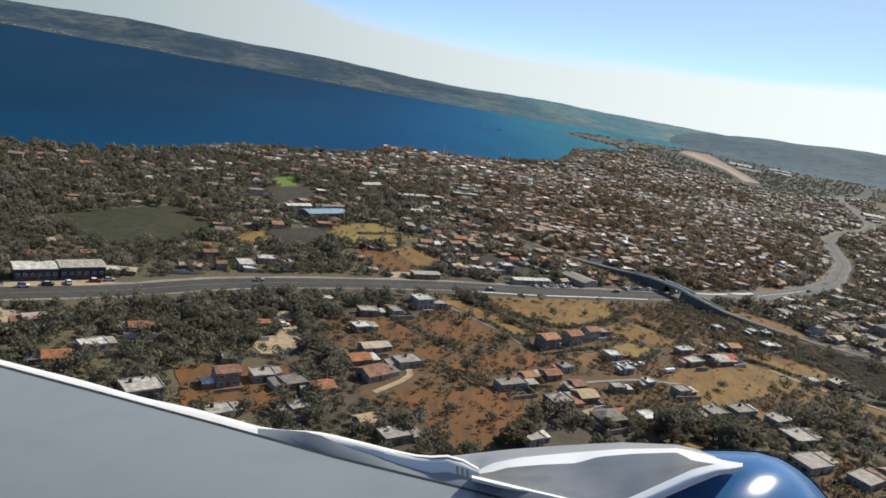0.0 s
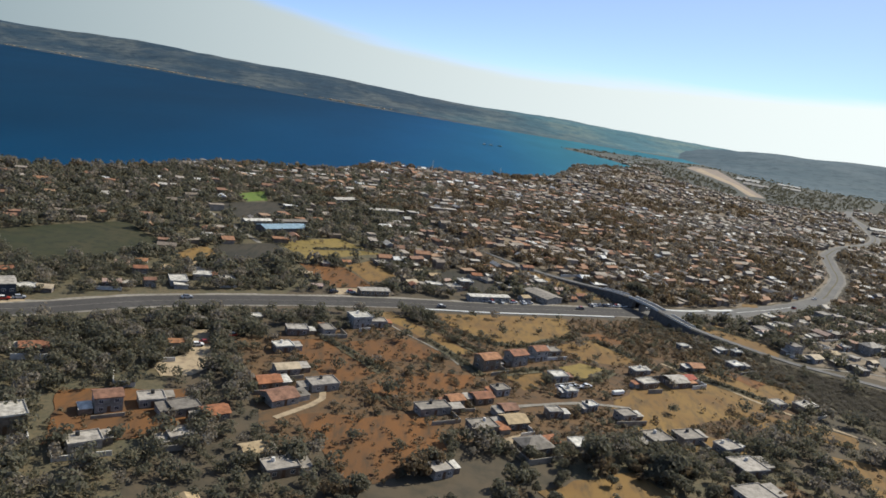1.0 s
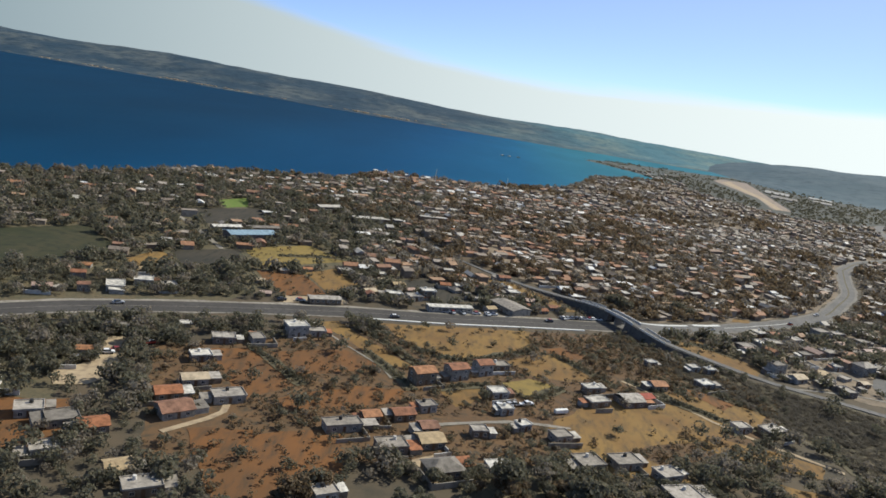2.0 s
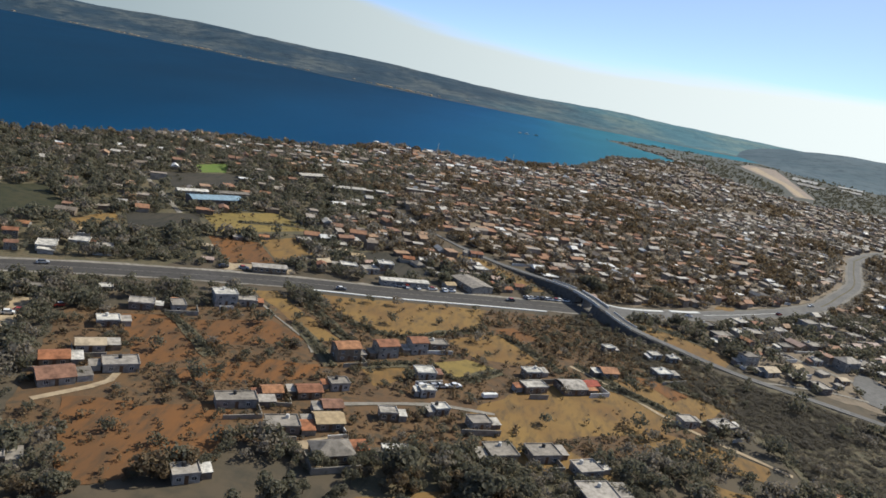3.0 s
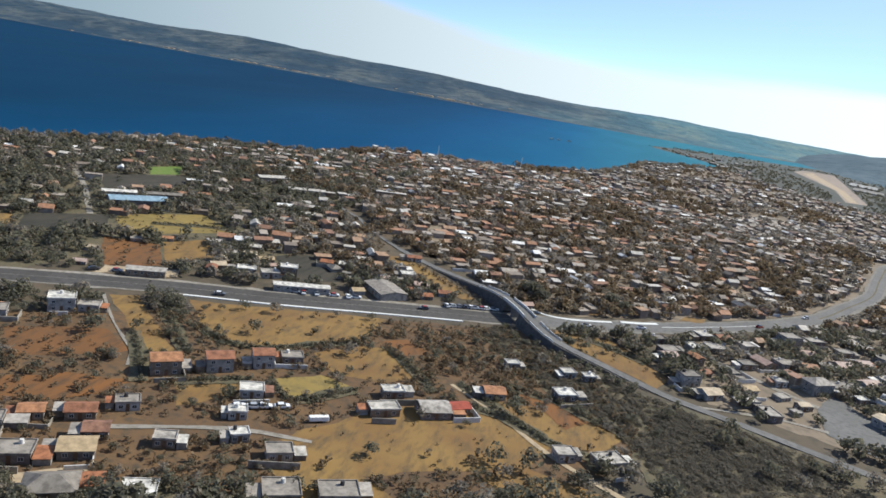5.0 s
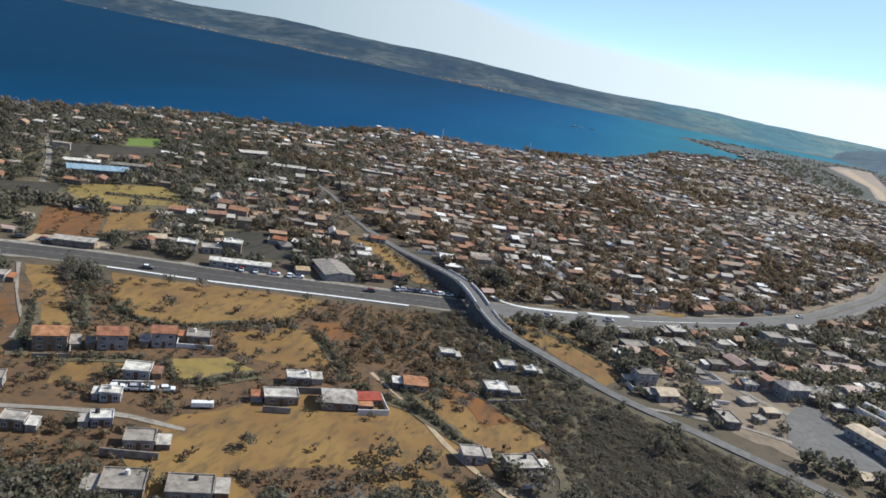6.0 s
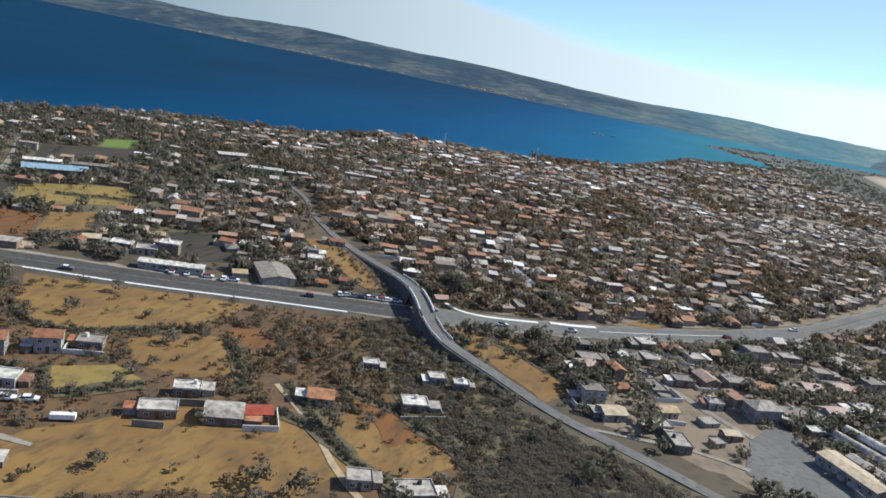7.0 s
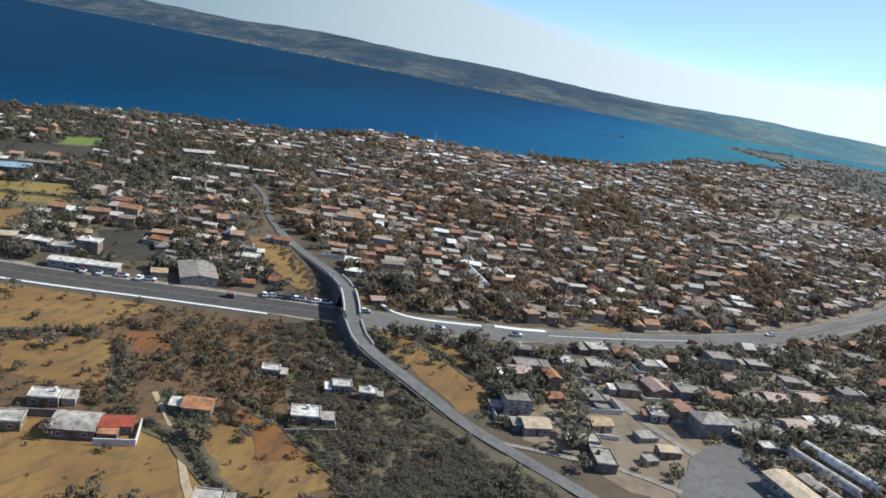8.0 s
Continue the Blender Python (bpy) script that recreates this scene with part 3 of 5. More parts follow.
def roads():
    hw = tagged(ribbon("road", [p for p in HIGHWAY if p.x < 155], 6.0, -6.0, 0.20, ASPHALT), "grey asphalt highway running past fields and houses", "road", kind="structure")
    tagged(ribbon("road_verge", [p for p in HIGHWAY if p.x < 155], 8.4, -7.4, 0.15, VERGE, ragged=0.8), "pale gravel verge beside the highway", "verge", kind="structure")
    ribbon("median_line", [p for p in HIGHWAY if p.x < 155], 0.10, -0.10, 0.222, VERGE, hw)
    east = [p for p in HIGHWAY if p.x > 146]
    half = lambda p: float(np.interp(p.x, [146, 190, 260, 320], [6.0, 5.4, 5.0, 4.6]))
    curve = tagged(ribbon("road", east, half, lambda p: -half(p), 0.206, BLEACHED), "sun-bleached grey highway curving past the town", "road", kind="structure")
    tagged(ribbon("road_verge", east, lambda p: half(p) + 1.6, lambda p: -half(p) - 1.9, 0.146, DUST, ragged=0.9), "dusty shoulder of the curving highway", "verge", kind="structure")
    ribbon("median_strip", [p for p in east if p.x > 300], 0.55, -0.55, 0.23, UNDERGROWTH_SHADE, curve)
    ribbon("edge_line", [p for p in east if 205 < p.x < 262], 0.28, -0.1, 0.23, LINE, curve)
    far = tagged(ribbon("road", FAR_ROAD, 4.6, -4.6, 0.20, BLEACHED), "grey highway winding away past the town", "road", kind="structure")
    ribbon("road_verge", FAR_ROAD, 6.8, -6.8, 0.16, DUST, far)
    ribbon("median_strip", FAR_ROAD[:30], 0.7, -0.7, 0.23, UNDERGROWTH_SHADE, far)
    for k, s in enumerate(STREETS):
        tagged(ribbon("street", s, *((1.5, -1.5) if k in (0, 4) else (0.5, -0.5) if k == 8 else (0.85, -0.85)), 0.17 + 0.004 * k, SAND if k in (2, 5, 6) else VERGE, ragged=0.25), "narrow pale dirt street", "street", kind="structure")
    # raised white footway along the south side of the highway
    k0 = min(range(len(HIGHWAY)), key=lambda i: (HIGHWAY[i] - Vector((28, 336, 0))).length)
    k1 = min(range(len(HIGHWAY)), key=lambda i: (HIGHWAY[i] - Vector((132, 382, 0))).length)
    for a, b in ((k0, k1),):
        tagged(ribbon("pavement", offset_line(HIGHWAY[a:b], -7.6), 0.5, -0.5, 0.35, LINE, thick=0.4), "raised white concrete footway along the highway", "pavement", kind="structure")
    nw = smooth_line([(146, 415), (151, 408), (158, 404), (166, 404.5), (176, 409), (187, 415.5)], 3)
    tagged(ribbon("pavement", nw, 0.8, -0.8, 0.35, LINE, thick=0.4), "raised white concrete footway along the highway", "pavement", kind="structure")
    nw = smooth_line([(191, 419), (199, 423), (208, 429)], 3)
    tagged(ribbon("pavement", nw, 1.1, -1.1, 0.35, LINE, thick=0.4), "raised white concrete footway along the highway", "pavement", kind="structure")
    # the road that crosses on a bridge
    op = tagged(ribbon("road", OVERPASS, lambda p: 2.05 if p.y < 460 else 1.4, lambda p: -2.05 if p.y < 460 else -1.4, 0.34, BLEACHED, thick=0.25), "narrow grey road that climbs to a bridge", "road", kind="structure")
    v, f = [], []
    span = [i for i, p in enumerate(OVERPASS) if p.z > 0.05]
    lines = [OVERPASS[i] for i in span]
    lo, li, ri, ro = (offset_line(lines, k) for k in (1, 2.9, -2.9, 1))
    gap = [math.hypot(p.x - 146, p.y - 390) < 9.5 for p in lines]
    for i, p in enumerate(lines):
        side = li[i] - p
        v += [p + side * (1 + p.z * 0.10) - Vector((0, 0, p.z)), p + side + Vector((0, 0, 0.05)), p - side + Vector((0, 0, 0.05)), p - side * (1 + p.z * 0.10) - Vector((0, 0, p.z))]
        if i and not (gap[i] and gap[i - 1]):
            f += [(4 * i - 4 + k, 4 * i - 3 + k, 4 * i + 1 + k, 4 * i + k) for k in range(3)]
    for i in range(1, len(lines)):
        if gap[i] != gap[i - 1]:
            e = i - 1 if gap[i] else i
            f.append((4 * e, 4 * e + 1, 4 * e + 2, 4 * e + 3))
    tagged(new("embankment", mesh_from("embankment", v, f, RETAINING)), "retaining wall toned dark for shade, carrying the road up to the bridge", "embankment", kind="structure")
    br = tagged(new("bridge"), "concrete road bridge with white parapets over the highway", "bridge")
    mid = [p for p in OVERPASS if math.hypot(p.x - 146, p.y - 390) < 13.5]
    ribbon("deck", mid, 2.75, -2.75, 0.04, OLD_CONCRETE, br, thick=0.7)
    for s in (2.55, -2.55):
        ribbon("parapet", offset_line(mid, s), 0.22, -0.22, 1.25, CONCRETE, br, thick=1.2)
    rail = [p for p in OVERPASS if 13 < math.hypot(p.x - 146, p.y - 390) < 34]
    for half in ([p for p in rail if p.y > 390], [p for p in rail if p.y < 390]):
        for s in (2.5, -2.5):
            r = tagged(ribbon("guard_rail", offset_line(half, s), 0.12, -0.12, 1.0, CONCRETE, None, thick=0.75), "pale guard rail beside the climbing road", "guard rail", "guard rails of the bridge road")
    c = min(mid, key=lambda p: math.hypot(p.x - 146, p.y - 390))
    for off in (-7.8, 0.0, 7.8):
        d = (mid[-1] - mid[0]).normalized()
        q = c + d * off
        bm = bmesh.new()
        box(bm, -2.2, 2.2, -0.45, 0.45, 0, c.z - 0.85, 0.1)
        ob = part("pier", bm, OLD_CONCRETE, br)
        ob.matrix_basis = Matrix.Translation((q.x, q.y, 0)) @ pose(0, 0, 0, 0, 0, math.degrees(math.atan2(d.y, d.x)) - 90)


roads()
HIGHWAY_WEST, HIGHWAY_EAST = [p for p in HIGHWAY if p.x < 150], [p for p in HIGHWAY if p.x >= 150]
ALL_ROADS = [(HIGHWAY_WEST, 12.5), (HIGHWAY_EAST, 9.0), (FAR_ROAD, 11), (OVERPASS, 8)] + [(s, 5) for s in STREETS]


# ---- houses ----
TAKEN, CELLS, WIDE = [], {}, []


def claim(x, y, r):
    """Marks a plot as built on."""
    TAKEN.append((x, y, r))
    (WIDE if r > 9 else CELLS.setdefault((int(x // 10), int(y // 10)), [])).append((x, y, r))


def built_on(x, y, r, share=1.0):
    cx, cy = int(x // 10), int(y // 10)
    near = [q for i in range(-2, 3) for j in range(-2, 3) for q in CELLS.get((cx + i, cy + j), ())]
    return any((px - x) ** 2 + (py - y) ** 2 < (pr * share + r) ** 2 for px, py, pr in near + WIDE)


def below_road(x, y):
    """True on the open slope south of the northern half of the bridge road."""
    return 402 < y < 468 and 20 < x < 150 and any(to_line(x + k * 0.25, y + k, OVERPASS) < 4.5 for k in (0, 6, 12))


def free_spot(x, y, r, fields=True):
    if built_on(x, y, r) or below_road(x, y):
        return False
    for line, half in ALL_ROADS:
        if to_line(x, y, line) < half + r * 0.6:
            return False
    if fields:
        for pts, _ in FIELDS:
            if inside(x, y, pts):
                return False
    return True


def gable(bm, w, d, h, rise, over=0.35):
    prism(bm, [(-d / 2 - over, h - 0.12), (0, h + rise - 0.12), (d / 2 + over, h - 0.12), (d / 2 + over, h + 0.06), (0, h + rise + 0.08), (-d / 2 - over, h + 0.06)], -w / 2 - over, w / 2 + over)


def hip(bm, w, d, h, rise, over=0.4):
    a, b, k = w / 2 + over, d / 2 + over, max(0.2, (w - d) / 2)
    v = [bm.verts.new(p) for p in ((-a, -b, h), (a, -b, h), (a, b, h), (-a, b, h), (-a, -b, h + 0.15), (a, -b, h + 0.15), (a, b, h + 0.15), (-a, b, h + 0.15), (-k, 0, h + rise), (k, 0, h + rise))]
    for f in ((0, 3, 2, 1), (0, 1, 5, 4), (1, 2, 6, 5), (2, 3, 7, 6), (3, 0, 4, 7), (4, 5, 9, 8), (6, 7, 8, 9), (5, 6, 9), (7, 4, 8)):
        bm.faces.new([v[i] for i in f])


def slab(bm, w, d, h, over=0.2):
    """A flat roof with a low parapet."""
    a, b = w / 2 + over, d / 2 + over
    box(bm, -a, a, -b, b, h, h + 0.18)
    for x0, x1, y0, y1 in ((-a, a, -b, -b + 0.18), (-a, a, b - 0.18, b), (-a, -a + 0.18, -b + 0.18, b - 0.18), (a - 0.18, a, -b + 0.18, b - 0.18)):
        box(bm, x0, x1, y0, y1, h + 0.18, h + 0.45)


def vault(bm, w, d, h, rise):
    p = [(-d / 2 - 0.2 + (d + 0.4) * i / 10, h + rise * math.sin(math.pi * i / 10)) for i in range(11)]
    prism(bm, [(y, z + 0.08) for y, z in p] + [(y, z - 0.06) for y, z in reversed(p)], -w / 2 - 0.2, w / 2 + 0.2)


ROOFS = {"W": (WHITE_ROOF, "flat whitewashed roof"), "G": (GREY_ROOF, "grey flat roof"), "O": (TILE, "orange clay tile roof"), "T": (TAN_ROOF, "tan pitched roof"),
         "P": (PINK_ROOF, "faded pink tiled roof"), "H": (GREY_ROOF, "grey hipped roof"), "V": (WHITE_ROOF, "white vaulted sheet roof"), "R": (RED_ROOF, "red sheet-metal roof"), "B": (BLUE_ROOF, "blue sheet-metal roof")}


def opening_meshes():
    bm = bmesh.new()
    for x0, x1, z0, z1 in ((-0.75, 0.75, 1.1, 1.2), (-0.75, 0.75, -0.1, 0.0), (-0.75, -0.65, 0.0, 1.1), (0.65, 0.75, 0.0, 1.1), (-0.04, 0.04, 0.0, 1.1)):
        box(bm, x0, x1, -0.06, 0.02, z0, z1)
    fr = bpy.data.meshes.new("window_frame")
    bm.to_mesh(fr)
    bm.free()
    fr.materials.append(CONCRETE)
    bm = bmesh.new()
    box(bm, -0.65, 0.65, -0.03, 0.01, 0.0, 1.1)
    pa = bpy.data.meshes.new("pane")
    bm.to_mesh(pa)
    bm.free()
    pa.materials.append(GLASS)
    bm = bmesh.new()
    box(bm, -0.45, 0.45, -0.05, 0.02, 0.0, 2.05, 0.02)
    dr = bpy.data.meshes.new("door")
    bm.to_mesh(dr)
    bm.free()
    dr.materials.append(DOOR)
    return fr, pa, dr


FRAME_ME, PANE_ME, DOOR_ME = opening_meshes()


def house(x, y, w, d, turn, kind, storeys=1, windows=True, group="", claimed=True):
    h = 2.2 * storeys + 0.1
    mat, words = ROOFS[kind]
    th = tagged(new("house"), f"small rendered {'two-storey ' if storeys > 1 else ''}house with a {words}", "house", group)
    th.matrix_basis = pose(x, y, 0, 0, 0, turn)
    bm = bmesh.new()
    rise = 0.2 * d if kind in "OPTR" else 0.28 * d
    if kind in "OPTRB":
        prism(bm, [(-d / 2, -0.2), (d / 2, -0.2), (d / 2, h - 0.1), (0, h + rise - 0.16), (-d / 2, h - 0.1)], -w / 2, w / 2)
    else:
        box(bm, -w / 2, w / 2, -d / 2, d / 2, -0.2, h)
    part("wall", bm, WALL, th)
    bm = bmesh.new()
    if kind in "OPTRB":
        gable(bm, w, d, h, rise)
    elif kind == "H":
        hip(bm, w, d, h, rise)
    elif kind == "V":
        vault(bm, w, d, h, 0.16 * d)
    else:
        slab(bm, w, d, h)
    part("roof", bm, mat, th)
    if claimed:                                       # a lean-to built on at one end, and often a tank on the roof
        g = random.Random(int(x * 31 + y * 17))
        side, lw, ld, lh = g.choice((-1, 1)), g.uniform(0.28, 0.5) * w, g.uniform(0.55, 0.85) * d, g.uniform(1.7, 2.05)
        x0, x1 = (w / 2 + 0.42, w / 2 + 0.42 + lw) if side > 0 else (-w / 2 - 0.42 - lw, -w / 2 - 0.42)
        oy = g.uniform(-0.2, 0.2) * d
        bm = bmesh.new()
        box(bm, x0, x1, oy - ld / 2, oy + ld / 2, -0.2, lh - 0.14)
        annex = part("lean_to", bm, WALL, th)
        bm = bmesh.new()
        prism(bm, [(oy - ld / 2 - 0.25, lh - 0.12), (oy + ld / 2 + 0.25, lh + 0.25), (oy + ld / 2 + 0.25, lh + 0.35), (oy - ld / 2 - 0.25, lh - 0.02)], x0 - 0.1, x1 + 0.1)
        part("sheet_roof", bm, g.choice((GREY_ROOF, TILE, WHITE_ROOF, GREY_ROOF)), annex)
        if kind in "WGH" and g.random() < 0.6:
            bm = bmesh.new()
            top = h + (0.17 if kind in "WG" else rise - 0.3)
            bmesh.ops.create_cone(bm, cap_ends=True, segments=14, radius1=0.55, radius2=0.45, depth=1.0, matrix=pose(w * g.uniform(-0.3, 0.3), 0 if kind == "H" else d * 0.25, top + 0.5))
            part("water_tank", bm, g.choice((SEAM_BLACK, CONCRETE)), th, "round rooftop water tank")
    if windows:
        for s in range(storeys):
            z = 2.2 * s + 0.8
            spots = [(-w * 0.28, -d / 2, 0), (w * 0.28, -d / 2, 0), (w / 2, -d * 0.1, 90), (-w / 2, d * 0.1, -90)]
            for px, py, a in spots:
                win = piece("window", FRAME_ME, th, pose(px, py, z, 0, 0, a) @ Matrix.Diagonal((0.75, 1, 0.8, 1)))
                piece("pane", PANE_ME, win)
        piece("door", DOOR_ME, th, pose(0, -d / 2, 0, 0, 0, 0))
    if claimed:
        claim(x, y, 0.5 * math.hypot(w, d))
    return th


house(-40.2, 175.0, 7.5, 5.1, 39, "W")
house(-61.0, 177.0, 9.6, 7.3, 40, "W", 2)
house(6.3, 178.5, 8.3, 5.2, 35, "G")
house(-1.9, 183.6, 6.0, 5.1, 38, "T")
house(-20.9, 185.1, 6.1, 4.5, 40, "G")
house(45.1, 190.1, 5.7, 4.4, 35, "G")
house(-90.5, 190.5, 7.2, 5.6, 32, "O")
house(-44.1, 194.4, 6.8, 5.1, 35, "O", 2)
house(-17.3, 199.6, 6.8, 5.6, 38, "O")
house(-25.7, 199.8, 7.5, 6.2, 41, "G")
house(148.0, 199.9, 9.7, 6.9, 34, "G")
house(-35.3, 201.1, 6.6, 5.4, 32, "G")
house(-85.7, 201.6, 7.4, 5.0, 45, "W")
house(133.5, 205.0, 10.7, 8.2, 27, "G")
house(71.6, 212.5, 9.8, 6.9, 31, "H")
house(-109.7, 213.0, 6.5, 5.0, 44, "P")
house(-3.6, 216.0, 8.7, 7.3, 44, "O")
house(56.6, 219.2, 8.2, 5.8, 28, "G")
house(-79.7, 220.7, 7.5, 5.1, 32, "O")
house(138.0, 222.7, 9.4, 8.0, 24, "G")
house(-6.9, 236.5, 7.6, 5.0, 34, "T")
house(-9.7, 224.6, 7.2, 5.7, 36, "O")
house(66.6, 226.6, 7.4, 6.0, 30, "T")
house(41.3, 225.8, 10.6, 4.8, 31, "G")
house(47.9, 234.6, 5.4, 4.4, 33, "O")
house(6.3, 229.8, 9.1, 5.7, 35, "G")
house(112.6, 231.9, 8.0, 6.6, 28, "G")
house(135.9, 234.1, 7.1, 5.5, 31, "G")
house(65.2, 234.6, 5.4, 4.8, 30, "O")
house(124.0, 237.0, 8.7, 5.9, 27, "G")
house(80.4, 238.5, 4.9, 3.7, 23, "W")
house(56.8, 240.2, 6.8, 4.8, 32, "O")
house(105.6, 246.0, 6.1, 4.7, 30, "G")
house(63.2, 249.0, 5.6, 4.2, 34, "G")
house(94.0, 248.4, 4.4, 3.4, 36, "W")
house(-12.5, 254.2, 6.4, 4.8, 35, "W")
house(88.5, 258.1, 4.6, 3.2, 28, "W")
house(59.3, 271.2, 8.0, 6.0, 37, "O", 2)
house(85.8, 271.2, 6.3, 5.0, 27, "W")
house(-12.1, 273.0, 7.8, 5.3, 26, "W")
house(-2.0, 278.5, 6.2, 4.5, 125, "G")
house(70.6, 280.6, 7.4, 5.6, 37, "O", 2)
house(121.3, 280.2, 8.4, 4.6, 33, "W")
house(172.0, 281.5, 5.4, 4.4, 26, "W")
house(184.0, 283.9, 8.3, 5.7, 34, "W")
house(134.0, 287.6, 8.9, 7.5, 29, "V")
house(-89.9, 289.3, 6.5, 4.4, 33, "P")
house(79.9, 289.8, 6.2, 5.2, 35, "O", 2)
house(120.5, 291.9, 6.3, 4.0, 31, "W")
house(140.2, 292.1, 6.6, 4.2, 36, "R")
house(8.2, 292.9, 7.9, 6.5, 36, "W", 2)
house(15.3, 297.0, 6.3, 5.0, 25, "G")
house(86.2, 297.3, 6.4, 4.7, 29, "G")
house(-70.2, 306.3, 8.5, 6.8, 118, "W")
house(148.5, 308.9, 6.5, 5.3, 25, "O")
house(-53.2, 317.6, 7.2, 5.8, 125, "W")
house(-64.7, 318.7, 7.3, 6.0, 24, "W")
house(170.3, 320.9, 6.8, 5.0, 29, "W")
house(151.2, 335.3, 4.5, 3.3, 27, "W")
house(170.4, 339.6, 4.9, 3.8, 31, "W")
house(177.7, 340.3, 4.4, 3.1, 25, "W")
house(239.5, 347.4, 7.3, 5.2, 114, "G")
house(220.4, 353.3, 7.4, 5.6, 34, "T")
house(234.2, 354.6, 5.9, 4.5, 29, "G")
house(213.5, 360.2, 7.5, 5.1, 31, "G", 2)
house(254.0, 362.7, 4.6, 3.3, 29, "T")
house(235.9, 366.1, 6.2, 4.4, 36, "T")
house(34.7, 367.6, 7.4, 5.4, 25, "W")
house(44.2, 369.6, 7.3, 6.0, 34, "W")
house(50.0, 375.2, 6.9, 5.2, 24, "W", 2)
house(231.7, 382.0, 8.2, 5.4, 124, "G")
house(218.7, 382.7, 6.0, 3.9, 125, "O", 2)
house(250.6, 383.5, 5.0, 4.1, 25, "W")
house(208.6, 383.9, 6.7, 5.4, 36, "P")
house(281.0, 384.5, 5.1, 3.2, 34, "W")
house(265.2, 386.0, 10.3, 6.6, 33, "H", 2)
house(209.5, 391.0, 8.4, 5.8, 31, "G")
house(276.5, 394.3, 10.6, 7.0, 26, "G")
house(240.8, 395.6, 7.0, 5.0, 28, "G")
house(220.5, 402.3, 6.8, 4.9, 123, "W")
house(206.0, 402.6, 6.2, 4.9, 32, "G")
house(249.0, 403.4, 8.1, 6.2, 126, "P")
house(290.8, 405.4, 9.3, 7.4, 36, "P")
house(230.3, 408.2, 8.1, 6.4, 26, "G")
house(259.2, 409.2, 9.1, 6.9, 27, "G")
house(92.8, 411.8, 6.5, 5.5, 27, "W")
house(303.8, 417.6, 9.8, 8.0, 31, "G")
house(278.5, 418.0, 7.7, 4.8, 30, "G")
house(313.7, 418.8, 7.9, 5.6, 28, "G")
house(85.8, 420.2, 6.3, 5.3, 30, "G")
house(245.7, 421.8, 6.6, 5.4, 35, "G")
house(227.8, 423.7, 8.4, 6.6, 35, "W")
house(286.0, 424.1, 7.9, 6.6, 30, "P")
house(235.7, 424.8, 7.0, 5.5, 32, "O")
house(272.3, 429.7, 8.0, 5.4, 26, "P")
house(297.6, 433.5, 7.4, 5.8, 35, "P")
house(35.4, 437.8, 8.2, 6.7, 27, "W")
house(87.7, 442.4, 7.1, 4.5, 24, "O")
house(268.8, 444.1, 9.4, 6.6, 31, "G", 2)
house(293.6, 446.2, 7.7, 5.4, 29, "G")
house(312.9, 451.3, 8.8, 6.6, 36, "G")
house(282.7, 454.5, 8.7, 5.6, 27, "G")
house(305.5, 465.2, 11.4, 9.4, 126, "G")
house(325.4, 499.1, 10.2, 7.2, 34, "G")



# ---- larger buildings ----
GLAZED = two_scale("dark_glazed_front", (0.03, 0.04, 0.055), (0.05, 0.06, 0.075), (0.025, 0.03, 0.04), 0.3, 1.2, 0.3)


def hall(name, label, x, y, w, d, h, turn, roof, rise, category="building", curved=False, bays=6, wall=WALL):
    th = tagged(new(name), label, category)
    th.matrix_basis = pose(x, y, 0, 0, 0, turn)
    bm = bmesh.new()
    if curved:
        box(bm, -w / 2, w / 2, -d / 2, d / 2, -0.2, h)
    else:
        prism(bm, [(-d / 2, -0.2), (d / 2, -0.2), (d / 2, h - 0.1), (0, h + rise - 0.15), (-d / 2, h - 0.1)], -w / 2, w / 2)
    part("wall", bm, wall, th)
    bm = bmesh.new()
    if curved:
        vault(bm, w, d, h, rise)
    else:
        gable(bm, w, d, h, rise)
    part("roof", bm, roof, th)
    for k in range(bays):
        px = -w / 2 + w * (k + 0.5) / bays
        win = piece("window", FRAME_ME, th, pose(px, -d / 2, h * 0.45, 0, 0, 0) @ Matrix.Diagonal((0.8, 1, 0.8, 1)))
        piece("pane", PANE_ME, win)
    piece("door", DOOR_ME, th, pose(w * 0.04, -d / 2, 0, 0, 0, 0))
    claim(x, y, 0.5 * max(w, d) if w < 2 * d else 0.6 * d)
    if w > 2 * d:
        c, s = math.cos(radians(turn)), math.sin(radians(turn))
        for k in (-0.38, -0.2, 0.2, 0.38):
            claim(x + c * w * k, y + s * w * k, d * 0.6)
    return th


hall("roadside_hall", "long white-roofed roadside building with dark glazed front", -131, 251, 14, 9, 4.6, 37, WHITE_ROOF, 0.6, wall=GLAZED)
hall("roadside_hall", "long white-roofed roadside building with dark glazed front", -119, 260, 15, 9, 5.0, 37, WHITE_ROOF, 0.6, wall=GLAZED)
hall("warehouse", "warehouse with a blue sheet-metal roof beside a mown field", -58, 428, 28, 11, 4.4, 46, BLUE_ROOF, 1.2)
hall("shed", "long shed with a white sheet roof beside the warehouse", -76, 438, 17, 6, 3.4, 43, WHITE_ROOF, 0.7)
hall("shed", "long grey shed behind the warehouse", -59, 452, 20, 6, 3.4, 41, GREY_ROOF, 0.7)
hall("workshop", "large workshop with a ribbed grey roof near the highway", 91, 382, 17, 12, 2.9, -48, GREY_ROOF, 1.0)
hall("market_hall", "market hall with a bright white roof among houses", -44, 558, 22, 8, 4.5, 50, WHITE_ROOF, 1.0)
hall("long_shed", "long shed with a rounded white roof", 294.5, 380, 23, 3.8, 1.9, -42, WHITE_ROOF, 1.4, "shed", True)
